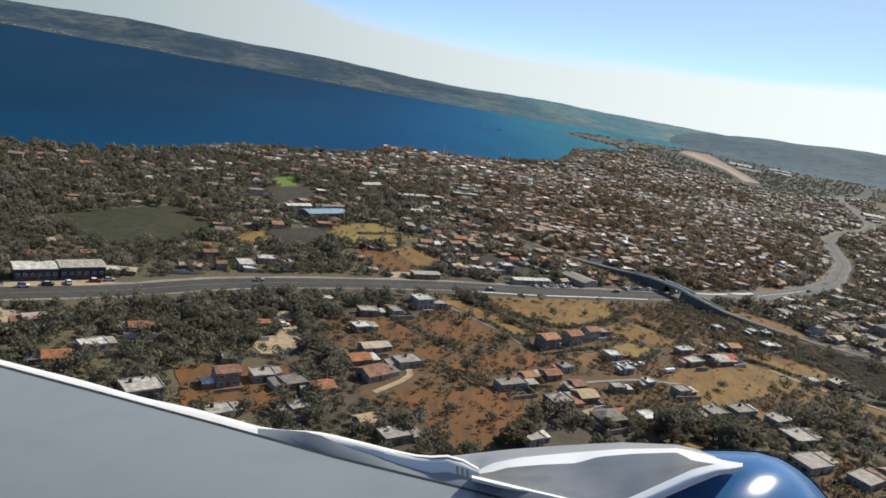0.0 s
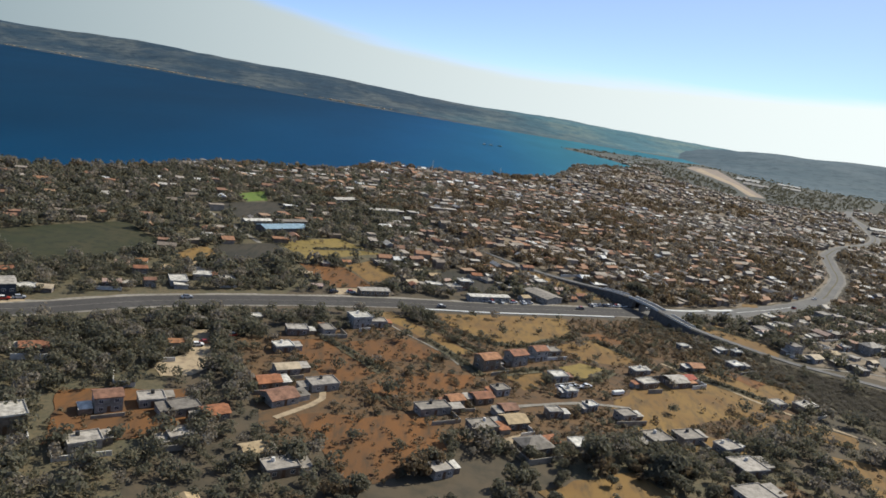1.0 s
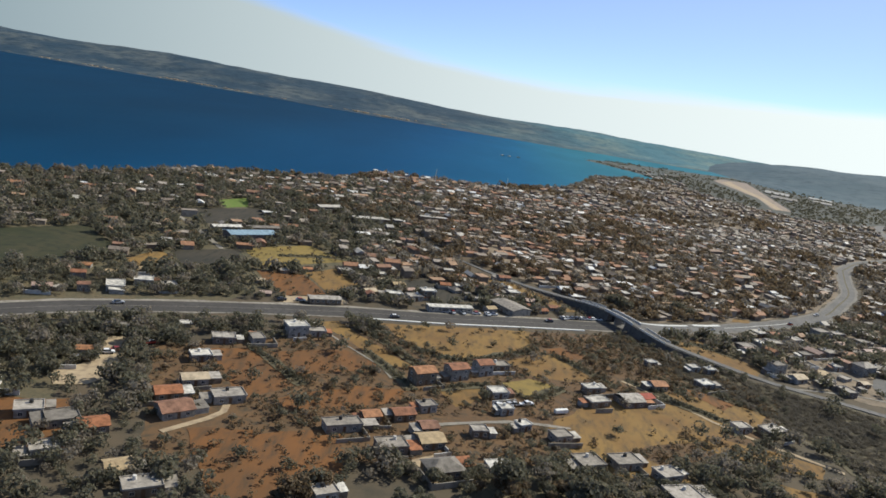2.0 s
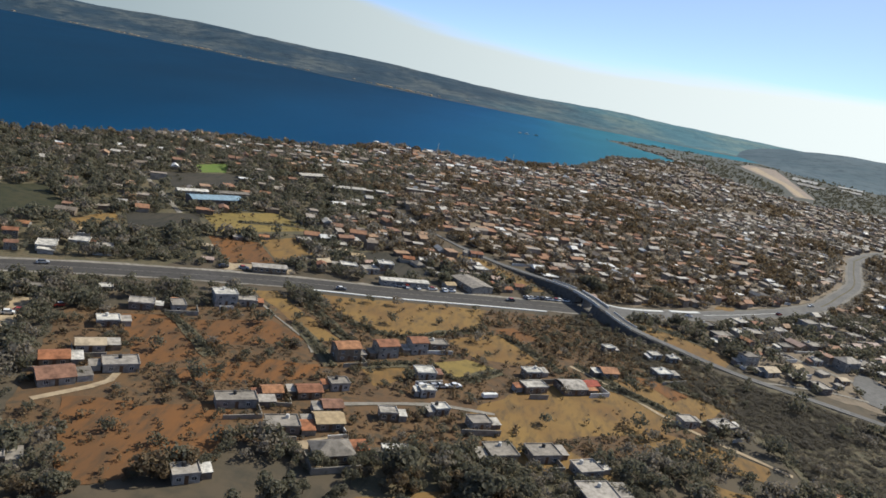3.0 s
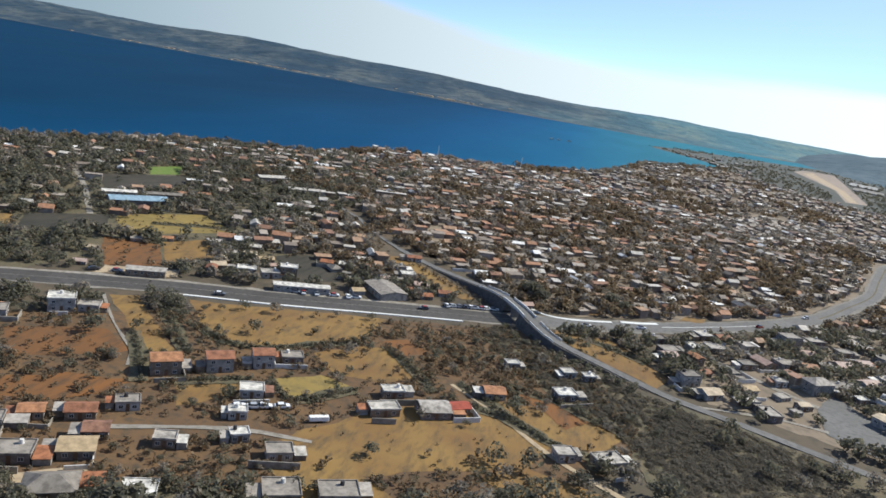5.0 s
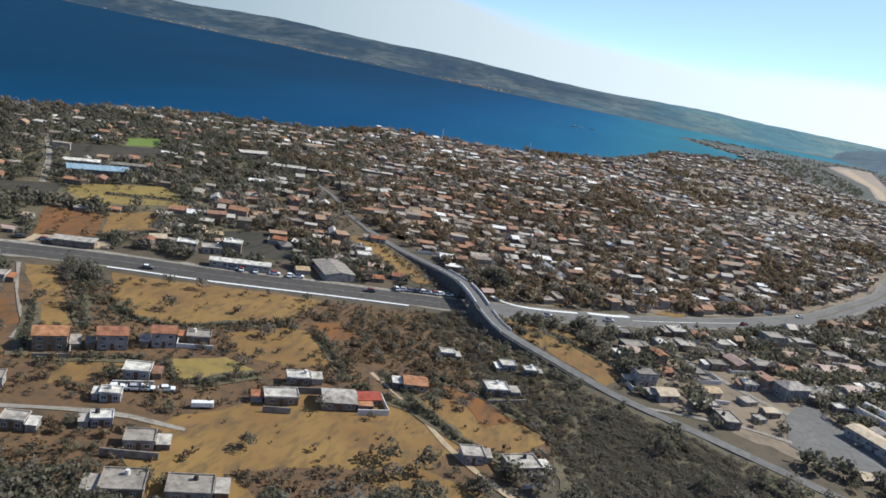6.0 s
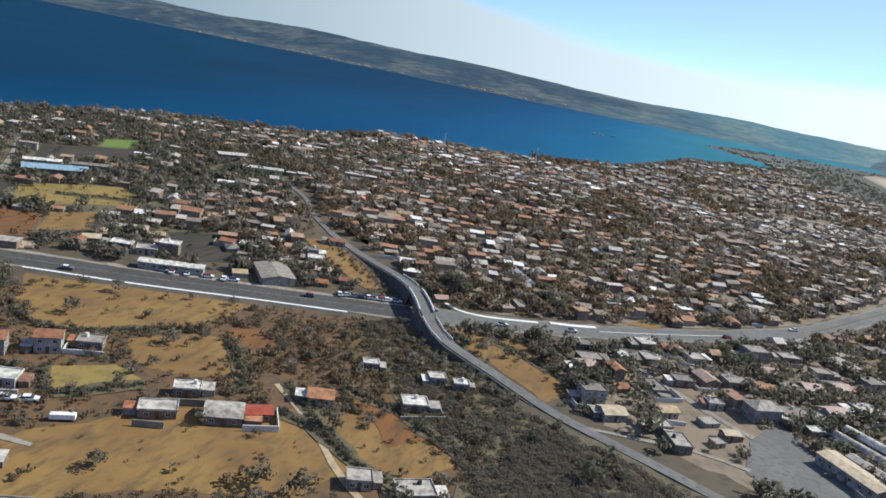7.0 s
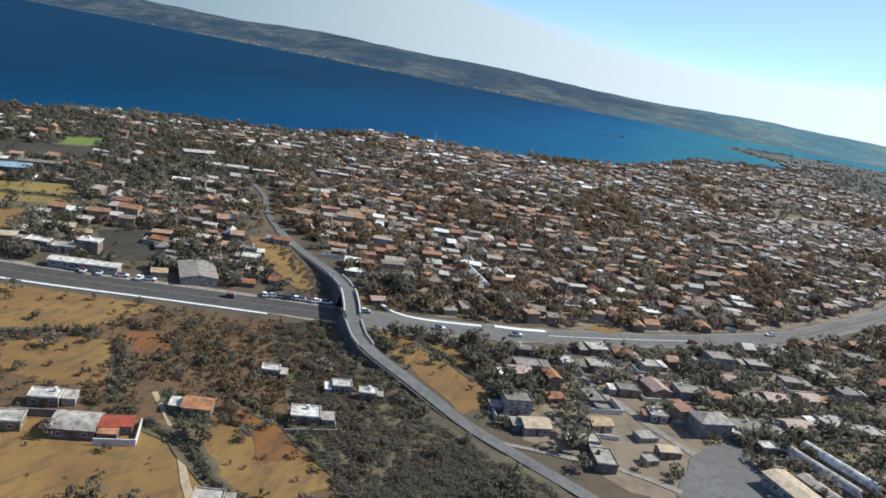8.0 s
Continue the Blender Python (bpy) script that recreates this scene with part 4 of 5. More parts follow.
hall("long_shed", "long shed with a rounded white roof", 300.5, 386, 23, 3.8, 1.9, -42, WHITE_ROOF, 1.4, "shed", True)
hall("store_hall", "long store hall with a pale tan roof beside the paved lot", 287, 360, 19, 7.5, 3.4, -50, TAN_ROOF, 0.6)
hall("long_shed", "long grey shed beside the store hall", 294, 367, 15, 4.0, 2.4, -47, GREY_ROOF, 0.7, "shed")
hall("open_shed", "low roadside shed with a pale roof and parked vehicles", 62, 361, 22, 4.5, 2.7, 27, WHITE_ROOF, 0.4, "shed")
hall("open_shed", "low roadside shed with a pale roof and parked vehicles", 8, 338, 14, 5, 2.7, 27, WHITE_ROOF, 0.4, "shed")
hall("school", "long low building with a white roof in the town", 240, 811, 34, 9, 2.6, -10, WHITE_ROOF, 1.9, bays=10)
hall("school", "long low building with a white roof in the town", 299, 734, 35, 7, 2.4, -12, WHITE_ROOF, 1.5, bays=10)
hall("factory", "long factory hall with a white roof below the hills", 777, 1889, 56, 22, 2.4, -20, WHITE_ROOF, 5.0, bays=12)
hall("factory", "long factory hall with a white roof below the hills", 732, 1723, 56, 20, 2.4, -20, WHITE_ROOF, 4.6, bays=12)
hall("factory", "long factory hall with a white roof below the hills", 860, 1820, 40, 16, 2.4, -20, WHITE_ROOF, 3.6, bays=12)


for x, y, w, turn in ((479, 912, 32, -11), (427, 820, 16, -10), (479, 850, 19, -10), (548, 932, 20, -11), (675, 1101, 30, -13), (457, 753, 16, -9), (370, 580, 11, -8), (920, 1972, 56, -20), (1173, 2200, 60, -24), (191, 781, 12, -9)):
    hall("depot", "long depot with a white roof beyond the highway", x, y, w, 0.4 * w if w < 30 else 14, 2.0, turn, WHITE_ROOF, 0.09 * w if w < 30 else 3.0, bays=6)


claim(-38, 210, 7)
claim(-48, 214, 5)
claim(-46, 232, 3)


# ---- the town ----
def shore_limit(x, y):
    """True on the town's side of the lake."""
    return not inside(x, y, LAKE)


def grove(x, y):
    """How far a spot of the town lies in a clump of trees: above about 0.2 trees stand thick."""
    return noise.noise((x * 0.013, y * 0.011, 21)) + 0.55 * noise.noise((x * 0.04, y * 0.033, 5))


HOUSE_MODELS = [house(0, -400 - 30 * k, w, d, 0, kind, st, True, "houses of the town", False) for k, (w, d, kind, st) in enumerate((
    (8.5, 6.5, "W", 1), (7.5, 6.0, "O", 1), (9.5, 7.0, "G", 1), (7.0, 5.5, "O", 2), (8.0, 6.2, "O", 1), (6.5, 5.5, "P", 1),
    (10.0, 6.5, "T", 1), (7.0, 6.0, "T", 1), (8.8, 6.0, "O", 1), (6.0, 5.0, "G", 1), (9.0, 7.5, "H", 1), (7.8, 5.8, "P", 1)))]


# open ground that nothing tall hides: a little wider than the plots north of the highway, towards the south
OPEN = []
for pts, mt in FIELDS:
    if 330 < sum(q[1] for q in pts) / len(pts) < 520 and mt in (OLIVE, RUST, OCHRE, PLOUGH, TURF) and pts[0][0] < 130:
        mx, my = sum(q[0] for q in pts) / len(pts), sum(q[1] for q in pts) / len(pts)
        OPEN.append([(mx + (x - mx) * 1.12 + 1.5, my + (y - my) * 1.12 - 3.5) for x, y in pts])
BRUSH_LAND = [(-84, 343), (-65, 364), (-54, 384), (-34, 352), (-26, 331), (-46, 306)]
WOOD = [(134, 366), (142, 376), (151, 366), (166, 356), (186, 346), (206, 336), (240, 325), (256, 322), (240, 300), (212, 284), (198, 284), (189, 300), (180, 314), (166, 323), (156, 338), (142, 350)]
SOUTH_WOOD = [(203, 335), (240, 318), (268, 300), (262, 270), (235, 250), (205, 262), (196, 300)]
GROVE_EAST = [(292, 428), (330, 470), (380, 520), (390, 450), (350, 405), (315, 405)]


def town():
    spots = []
    road_x, road_y = [p.x for p in HIGHWAY], [p.y for p in HIGHWAY]
    for _ in range(30000):
        x, y = rnd.uniform(-330, 560), rnd.uniform(150, 900)
        north = y > np.interp(x, road_x, road_y) if x < 416 else x < 400 + (y - 600) * 0.7
        dense = np.interp(x, [-320, -150, 0, 80], [0.05, 0.07, 0.22, 1.0]) if north else np.interp(x, [-100, 190, 220, 400], [0.010, 0.006, 0.16, 0.12])
        if north and y > 600:
            dense = 1.0
        if grove(x, y) > 0.24:
            dense *= 0.15
        if rnd.random() > dense or inside(x, y, LAKE) or inside(x, y + 12, LAKE) or any(inside(x, y, q) for q in (GROVE_EAST, BRUSH_LAND, WOOD, SOUTH_WOOD)) or any(inside(x, y, o) for o in OPEN):
            continue
        if free_spot(x, y, rnd.uniform(2.8, 4.9)):
            claim(x, y, rnd.uniform(2.6, 4.0))
            spots.append((x, y))
    spots.sort(key=lambda s: math.hypot(s[0] - CAM_SIDE[0], s[1] - CAM_SIDE[1]))
    for i, (x, y) in enumerate(spots[:190]):
        m = rnd.choice(HOUSE_MODELS)
        copy_thing(m, pose(x, y, 0, 0, 0, 30 + rnd.uniform(-16, 16) + rnd.choice((0, 0, 90, 180))) @ Matrix.Scale(rnd.uniform(0.6, 0.88), 4))
    rest = spots[190:]
    for k in range(6200):                             # the town farther off
        u = rnd.random()
        y = 760 + 1150 * u ** 1.1
        x = rnd.uniform(-100, 300 + (y - 400) * 0.55)
        if grove(x, y) > 0.2 and rnd.random() < 0.85:
            continue
        if shore_limit(x, y) and shore_limit(x, y + 14) and rnd.random() < np.interp(y, [760, 1300, 1900], [0.95, 0.8, 0.45]):
            rest.append((x, y))
    sets = {FAR_ROOF: ([], [], [], []), PALE_ROOF: ([], [], [], [])}
    for x, y in rest:
        if any(to_line(x, y, l) < h for l, h in ((FAR_ROAD, 11), (HIGHWAY, 9))) or inside(x, y, WOODS) or any(inside(x, y + k, AIRSTRIP) for k in (0, 25, 50, 75, 100)):
            continue
        # the paler, greyer palette takes over farther off
        tone = PALE_ROOF if (y - 700) / 320 + (x - 300) / 260 + 1.6 * noise.noise((x * 0.01, y * 0.01, 33)) + rnd.uniform(-0.5, 0.5) > 0 else FAR_ROOF
        wv, wf, rv, rf = sets[tone]
        w, d, h = rnd.uniform(4, 9.0), rnd.uniform(3.2, 5.8), rnd.choice((1.9, 2.2, 2.5, 2.2, 4.0))
        if rnd.random() < 0.03:
            w = rnd.uniform(12, 24)
        a = radians(30 + rnd.uniform(-12, 12) + rnd.choice((0, 0, 90)))
        c, s = math.cos(a), math.sin(a)

        def put(lx, ly, z):
            return (x + lx * c - ly * s, y + lx * s + ly * c, z)
        b = len(wv)
        wv += [put(sx * w / 2, sy * d / 2, z) for z in (-0.2, h) for sx, sy in ((-1, -1), (1, -1), (1, 1), (-1, 1))]
        wf += [(b, b + 1, b + 5, b + 4), (b + 1, b + 2, b + 6, b + 5), (b + 2, b + 3, b + 7, b + 6), (b + 3, b, b + 4, b + 7)]
        b, rise = len(rv), rnd.choice((0.0, 0.0, 1.0, 1.4))
        w, d = w + 0.6, d + 0.6
        rv += [put(sx * w / 2, sy * d / 2, z) for z in (h, h + 0.25) for sx, sy in ((-1, -1), (1, -1), (1, 1), (-1, 1))] + [put(-w / 2, 0, h + 0.26 + rise), put(w / 2, 0, h + 0.26 + rise)]
        rf += [(b, b + 1, b + 5, b + 4), (b + 2, b + 3, b + 7, b + 6), (b + 4, b + 5, b + 9, b + 8), (b + 6, b + 7, b + 8, b + 9), (b + 1, b + 2, b + 6, b + 9, b + 5), (b + 3, b, b + 4, b + 8, b + 7), (b, b + 3, b + 2, b + 1)]
    for tone, label in ((FAR_ROOF, "far rows of small houses with grey, white and orange roofs"), (PALE_ROOF, "far rows of small houses with paler grey and white roofs")):
        wv, wf, rv, rf = sets[tone]
        th = tagged(new("distant_houses"), label, "houses", kind="stuff")
        piece("walls", mesh_from("walls", wv, wf, FAR_WALL), th)
        piece("roofs", mesh_from("roofs", rv, rf, tone), th)
    return rest


FAR_SPOTS = town()
for m in HOUSE_MODELS:                                # the models themselves take free plots
    for _ in range(400):
        x, y = rnd.uniform(150, 420), rnd.uniform(440, 620)
        if free_spot(x, y, 4.0) and shore_limit(x, y):
            break
    m.matrix_basis = pose(x, y, 0, 0, 0, 30)
    claim(x, y, 4)


# ---- trees ----
def leaf_cloud(r, height, n, size, seed, squash=0.8):
    """The leaves of a crown: small folded clumps round a few boughs, uneven, with gaps."""
    g = random.Random(seed)
    lumps = [(Vector((g.uniform(-0.55, 0.55) * r, g.uniform(-0.55, 0.55) * r, height + g.uniform(-0.35, 0.45) * r * squash)), g.uniform(0.45, 0.75) * r) for _ in range(7)]
    v, f = [], []
    for _ in range(n):
        c, lr = g.choice(lumps)
        u = Vector((g.gauss(0, 1), g.gauss(0, 1), g.gauss(0, 1))).normalized()
        p = c + Vector((u.x, u.y, u.z * squash)) * lr * g.uniform(0.55, 1.0)
        a = Vector((g.gauss(0, 1), g.gauss(0, 1), g.gauss(0, 1))).normalized()
        b = (u + Vector((g.gauss(0, 0.5), g.gauss(0, 0.5), g.gauss(0, 0.5)))).cross(a).normalized()
        a = b.cross(u).normalized()
        s = size * g.uniform(0.6, 1.4)
        k = len(v)
        v += [p - a * s, p - b * s * 0.7 + u * s * 0.25, p + a * s, p + b * s * 0.7 + u * s * 0.1]
        f += [(k, k + 1, k + 2), (k, k + 2, k + 3)]
    return v, f


def limb(v, f, a, b, ra, rb, sides=6):
    d = (b - a).normalized()
    s = d.orthogonal().normalized()
    t = d.cross(s)
    k = len(v)
    for p, r in ((a, ra), (b, rb)):
        v += [p + (s * math.cos(2 * math.pi * i / sides) + t * math.sin(2 * math.pi * i / sides)) * r for i in range(sides)]
    f += [(k + i, k + (i + 1) % sides, k + sides + (i + 1) % sides, k + sides + i) for i in range(sides)]


def tree_model(r, height, seed, leaf, label):
    g = random.Random(seed)
    th = tagged(new("tree"), label, "tree", "trees of the town and fields")
    v, f = [], []
    top = Vector((g.uniform(-0.2, 0.2), g.uniform(-0.2, 0.2), height * 0.62))
    limb(v, f, Vector((0, 0, -0.2)), top, 0.09 * r, 0.05 * r)
    for k in range(4):
        a = k * 1.57 + g.uniform(-0.4, 0.4)
        limb(v, f, top * g.uniform(0.6, 0.95), Vector((math.cos(a) * r * 0.6, math.sin(a) * r * 0.6, height + g.uniform(-0.2, 0.3) * r)), 0.04 * r, 0.015 * r, 5)
    piece("trunk", mesh_from("trunk", v, f, BARK), th)
    piece("crown", mesh_from("crown", *leaf_cloud(r, height, 620, 0.13 * r, seed + 50), leaf), th)
    return th


TREE_MODELS = [tree_model(r, h, 11 + k, leaf, label) for k, (r, h, leaf, label) in enumerate((
    (2.4, 3.0, LEAF, "round dark green tree with a short trunk"), (3.1, 3.8, LEAF, "broad dark green tree with a spreading crown"), (2.0, 3.4, LEAF, "tall narrow dark green tree"),
    (2.7, 2.9, DRYLEAF, "dusty brown-green tree, half bare"), (3.6, 4.4, LEAF, "large dark green shade tree"), (1.9, 2.3, DRYLEAF, "small dusty brown-green tree")))]
BANK_WOOD = [(84, 440), (104, 424), (122, 410), (134, 394), (128, 390), (112, 404), (96, 420), (78, 432)]
BRUSH = BRUSH_LAND
SCRUB_BLOCK = [(22, 317), (33, 322), (61, 293), (54, 285)]
GROVE_SOUTH = [(78, 204), (84, 226), (104, 246), (132, 246), (152, 236), (162, 212), (150, 190), (112, 188), (90, 192)]
GROVE = [(-95, 250), (-70, 270), (-35, 292), (-20, 285), (-28, 262), (-40, 240), (-62, 222), (-90, 224)]


def plant():
    near, far = [], []
    edges = [(a, b) for pts, mt in FIELDS[:40] for a, b in zip(pts, pts[1:] + pts[:1])]
    for _ in range(4200):                             # along the edges of the plots
        a, b = rnd.choice(edges)
        u = rnd.random()
        x, y = a[0] + (b[0] - a[0]) * u + rnd.gauss(0, 1.6), a[1] + (b[1] - a[1]) * u + rnd.gauss(0, 1.6)
        if noise.noise((x * 0.04, y * 0.04, 2)) > -0.12:
            near.append((x, y, rnd.uniform(0.28, 0.75)))
    for poly, count in ((BANK_WOOD, 160), (GROVE_SOUTH, 420), (GROVE, 620), (GROVE_EAST, 420), (SCRUB_BLOCK, 60), (BRUSH, 420)):
        xs, ys = [p[0] for p in poly], [p[1] for p in poly]
        for _ in range(count):
            x, y = rnd.uniform(min(xs), max(xs)), rnd.uniform(min(ys), max(ys))
            if inside(x, y, poly):
                near.append((x, y, rnd.uniform(0.4, 0.75) if poly in (GROVE, BRUSH, GROVE_SOUTH) else rnd.uniform(0.6, 1.1)))
    for _ in range(30000):                            # loosely over the rest of the land near by
        x, y = rnd.uniform(-330, 480), rnd.uniform(110, 760)
        if noise.noise((x * 0.018, y * 0.018, 7)) + noise.noise((x * 0.07, y * 0.07, 9)) * 0.5 > (np.interp(x, [-60, 20], [-0.75, -0.34]) if x < 150 or y > 470 else -0.28 if x > 200 and y > 335 else -0.8):
            if y > 470 and x > 60 and grove(x, y) < 0.05 and rnd.random() < 0.15:
                continue
            near.append((x, y, rnd.uniform(0.45, 1.05) if rnd.random() < 0.75 else rnd.uniform(1.0, 1.45)))
    good = []
    for x, y, s in near:
        if y < 125 + 0.48 * max(0, x) or inside(x, y, LAKE) or any(to_line(x, y, l) < (h + 1.0 if h > 8 else (5.0 if y > 455 else 9.5) if h == 8 and y > 396 else h * 0.75 + 0.5) for l, h in ALL_ROADS):
            continue
        if built_on(x, y, s * 1.1, 0.7):
            continue
        if (inside(x, y, WOOD) or inside(x, y, SOUTH_WOOD)) and rnd.random() < 0.96:
            continue
        if below_road(x, y):
            if rnd.random() < 0.35:
                continue
            s = min(s, 0.34)
        if any(inside(x, y, o) for o in OPEN):
            if rnd.random() < 0.8:
                continue
            s = min(s, 0.4)
        plot = [mt for pts, mt in FIELDS if inside(x, y, pts)]
        if plot and plot[-1] is not SCRUB and (rnd.random() > 0.07 or plot[-1] not in (RUST, OCHRE, PLOUGH)):
            continue
        if plot and plot[-1] is SCRUB and not inside(x, y, WOOD):
            if rnd.random() < 0.45:
                continue
            s = s * 0.5
        good.append((x, y, s))
    for p, q in zip(OVERPASS, OVERPASS[1:]):          # overgrown western side of the bridge road
        if 348 < p.y < 446:
            d = (q - p).normalized()
            for _ in range(5):
                k = rnd.uniform(4.6, 13)
                spot = (p.x + d.y * k + rnd.uniform(-2, 2), p.y - d.x * k + rnd.uniform(-2, 2))
                if to_line(*spot, OVERPASS) > 4.4 and to_line(*spot, HIGHWAY) > 9:
                    good.append((*spot, rnd.uniform(0.3, 0.6) if p.y < 392 else rnd.uniform(0.2, 0.35)))
    good.sort(key=lambda q: math.hypot(q[0] - CAM_SIDE[0], q[1] - CAM_SIDE[1]))
    for x, y, s in good[:300]:
        copy_thing(rnd.choice(TREE_MODELS), pose(x, y, 0, 0, 0, rnd.uniform(0, 360)) @ Matrix.Scale(s, 4))
    bare = []
    for poly, count in ((WOOD, 5200), (SOUTH_WOOD, 2200)):
        xs, ys = [p[0] for p in poly], [p[1] for p in poly]
        for _ in range(count):
            x, y = rnd.uniform(min(xs), max(xs)), rnd.uniform(min(ys), max(ys))
            if inside(x, y, poly) and to_line(x, y, OVERPASS) > 4.5 and to_line(x, y, HIGHWAY) > 10 and not built_on(x, y, 0.6, 0.8):
                bare.append((x, y, rnd.uniform(0.26, 0.5) if rnd.random() < 0.95 else rnd.uniform(0.5, 0.8)))

    def cloud_set(count, size):
        made = [leaf_cloud(2.8, 2.6, count, size, 90 + k) for k in range(8)]
        return [(np.array([tuple(p) for p in v]), np.array(f)) for v, f in made]
    fine, middling, coarse, low_bush = cloud_set(130, 0.42), cloud_set(54, 0.66), cloud_set(30, 0.88), cloud_set(22, 0.9)

    def brushwood(seed):
        """A low mat of twigs that all look up, a little uneven."""
        g, v, f = random.Random(seed), [], []
        for _ in range(56):
            a, r = g.uniform(0, 6.28), 2.9 * math.sqrt(g.random())
            up = Vector((g.gauss(0, 0.3), g.gauss(0, 0.3), 1)).normalized()
            p = Vector((math.cos(a) * r, math.sin(a) * r, 1.5 * (1 - (r / 3.4) ** 2) + g.uniform(0, 0.9)))
            e = up.orthogonal().normalized()
            e, w = (e * math.cos(a) + up.cross(e) * math.sin(a)), g.uniform(0.35, 0.7)
            d = up.cross(e)
            k = len(v)
            v += [p - e * w, p - d * w * 0.6, p + e * w, p + d * w * 0.6]
            f += [(k, k + 1, k + 2), (k, k + 2, k + 3)]
        return np.array([tuple(p) for p in v]), np.array(f)
    brush = [brushwood(300 + k) for k in range(8)]

    def thicket(name, label, spots, material, clouds=None):
        vs, fs, k = [], [], 0
        for x, y, s in spots:
            v, f = rnd.choice(clouds or (fine if y < 330 else middling if y < 620 else coarse))
            a = rnd.uniform(0, 6.28)
            c, n = math.cos(a) * s, math.sin(a) * s
            q = np.empty_like(v)
            q[:, 0], q[:, 1], q[:, 2] = v[:, 0] * c - v[:, 1] * n + x, v[:, 0] * n + v[:, 1] * c + y, v[:, 2] * s
            vs.append(q)
            fs.append(f + k)
            k += len(v)
        me = mesh_from(name, np.concatenate(vs).tolist(), np.concatenate(fs).tolist(), material)
        tagged(new(name, me), label, "trees", kind="stuff")
    thicket("bare_thicket", "dense leafless brown thicket beside the bridge road", bare, BARE, brush)
    more = good[300:]
    west = [q[0] < 20 + 25 * noise.noise((q[0] * 0.02, q[1] * 0.02, 4)) or q[1] < 400 + max(0, (q[0] - 150) * 0.55) for q in more]
    thicket("garden_trees", "dark green trees between the houses and fields", [q for i, q in enumerate(more) if (i % 5) and west[i]], LEAF)
    thicket("dusty_trees", "dusty brown-green trees between the houses and fields", [q for i, q in enumerate(more) if (i % 3) and not west[i]], DRYLEAF)
    thicket("pale_trees", "pale dusty trees between the houses", [q for i, q in enumerate(more) if not (i % 5 if west[i] else i % 3)], PALELEAF)
    far = []
    for x, y in FAR_SPOTS:
        if rnd.random() < 0.62:
            far.append((x + rnd.uniform(-9, 9), y + rnd.uniform(-9, 9), rnd.uniform(0.7, 1.4)))
    for _ in range(14000):
        y = rnd.uniform(560, 2300)
        x = rnd.uniform(-80, 350 + (y - 400) * 0.7)
        if grove(x, y) > 0.16 or (y > 900 and inside(x, y, WOODS) and rnd.random() < 0.3):
            if not built_on(x, y, 1.5, 0.7):
                far.append((x, y, rnd.uniform(0.8, 1.7) if y < 1100 else rnd.uniform(0.6, 1.2)))
    for a, b in zip(NEAR_SHORE[2:], NEAR_SHORE[3:] + SPIT_SHORE[:1]):
        for _ in range(int(math.hypot(b[0] - a[0], b[1] - a[1]) / 4)):
            u = rnd.random()
            far.append((a[0] + (b[0] - a[0]) * u + rnd.uniform(0, 14), a[1] + (b[1] - a[1]) * u - rnd.uniform(4, 16), rnd.uniform(0.8, 1.6)))
    far = [q for q in far if not inside(q[0], q[1] + 4, LAKE) and not any(inside(q[0] + k * 0.4, q[1] + k, AIRSTRIP) for k in (0, 20, 40, 60, 80, 100, 120)) and to_line(q[0], q[1], FAR_ROAD) > 11 and to_line(q[0], q[1], HIGHWAY) > 10]
    thicket("distant_trees", "far dusty trees paled for haze among the roofs of the town", [q for q in far if not (q[1] > 1650 or inside(q[0], q[1], WOODS)) and grove(q[0], q[1]) <= 0.2], PALELEAF)
    thicket("town_grove", "dark clumps of trees among the houses of the town", [q for q in far if not (q[1] > 1650 or inside(q[0], q[1], WOODS)) and grove(q[0], q[1]) > 0.2], DRYLEAF)
    thicket("woodland", "dark woods round the airstrip", [q for q in far if q[1] > 1650 or inside(q[0], q[1], WOODS)], LEAF)
    # low scrub on the rough plots
    low = []
    for pts, mt in FIELDS:
        if mt in (SCRUB, RUST, OCHRE, OLIVE) and pts[0][1] < 460:
            xs, ys = [p[0] for p in pts], [p[1] for p in pts]
            area = (max(xs) - min(xs)) * (max(ys) - min(ys))
            for _ in range(int(area * (0.16 if mt is SCRUB else 0.05 if mt is RUST else 0.018))):
                x, y = rnd.uniform(min(xs), max(xs)), rnd.uniform(min(ys), max(ys))
                own = [m2 for p2, m2 in FIELDS if inside(x, y, p2)]
                if own and own[-1] is mt and free_spot(x, y, 0.5, False):
                    low.append((x, y, rnd.uniform(0.10, 0.26) if rnd.random() < 0.6 else rnd.uniform(0.26, 0.5)))
    thicket("scrub", "low dry scrub dotted over the rough plots", low, DRYLEAF, low_bush)
    for x, y, s in ((150, 423, 1.25), (155, 419, 1.0), (147, 428, 1.0), (186, 437, 1.1), (192, 433, 0.9)):   # old shade trees behind the bridge
        copy_thing(TREE_MODELS[4], pose(x, y, 0, 0, 0, x * 40) @ Matrix.Scale(s, 4))
    for m in TREE_MODELS:
        x, y, s = more.pop()
        m.matrix_basis = pose(x, y, 0)


plant()


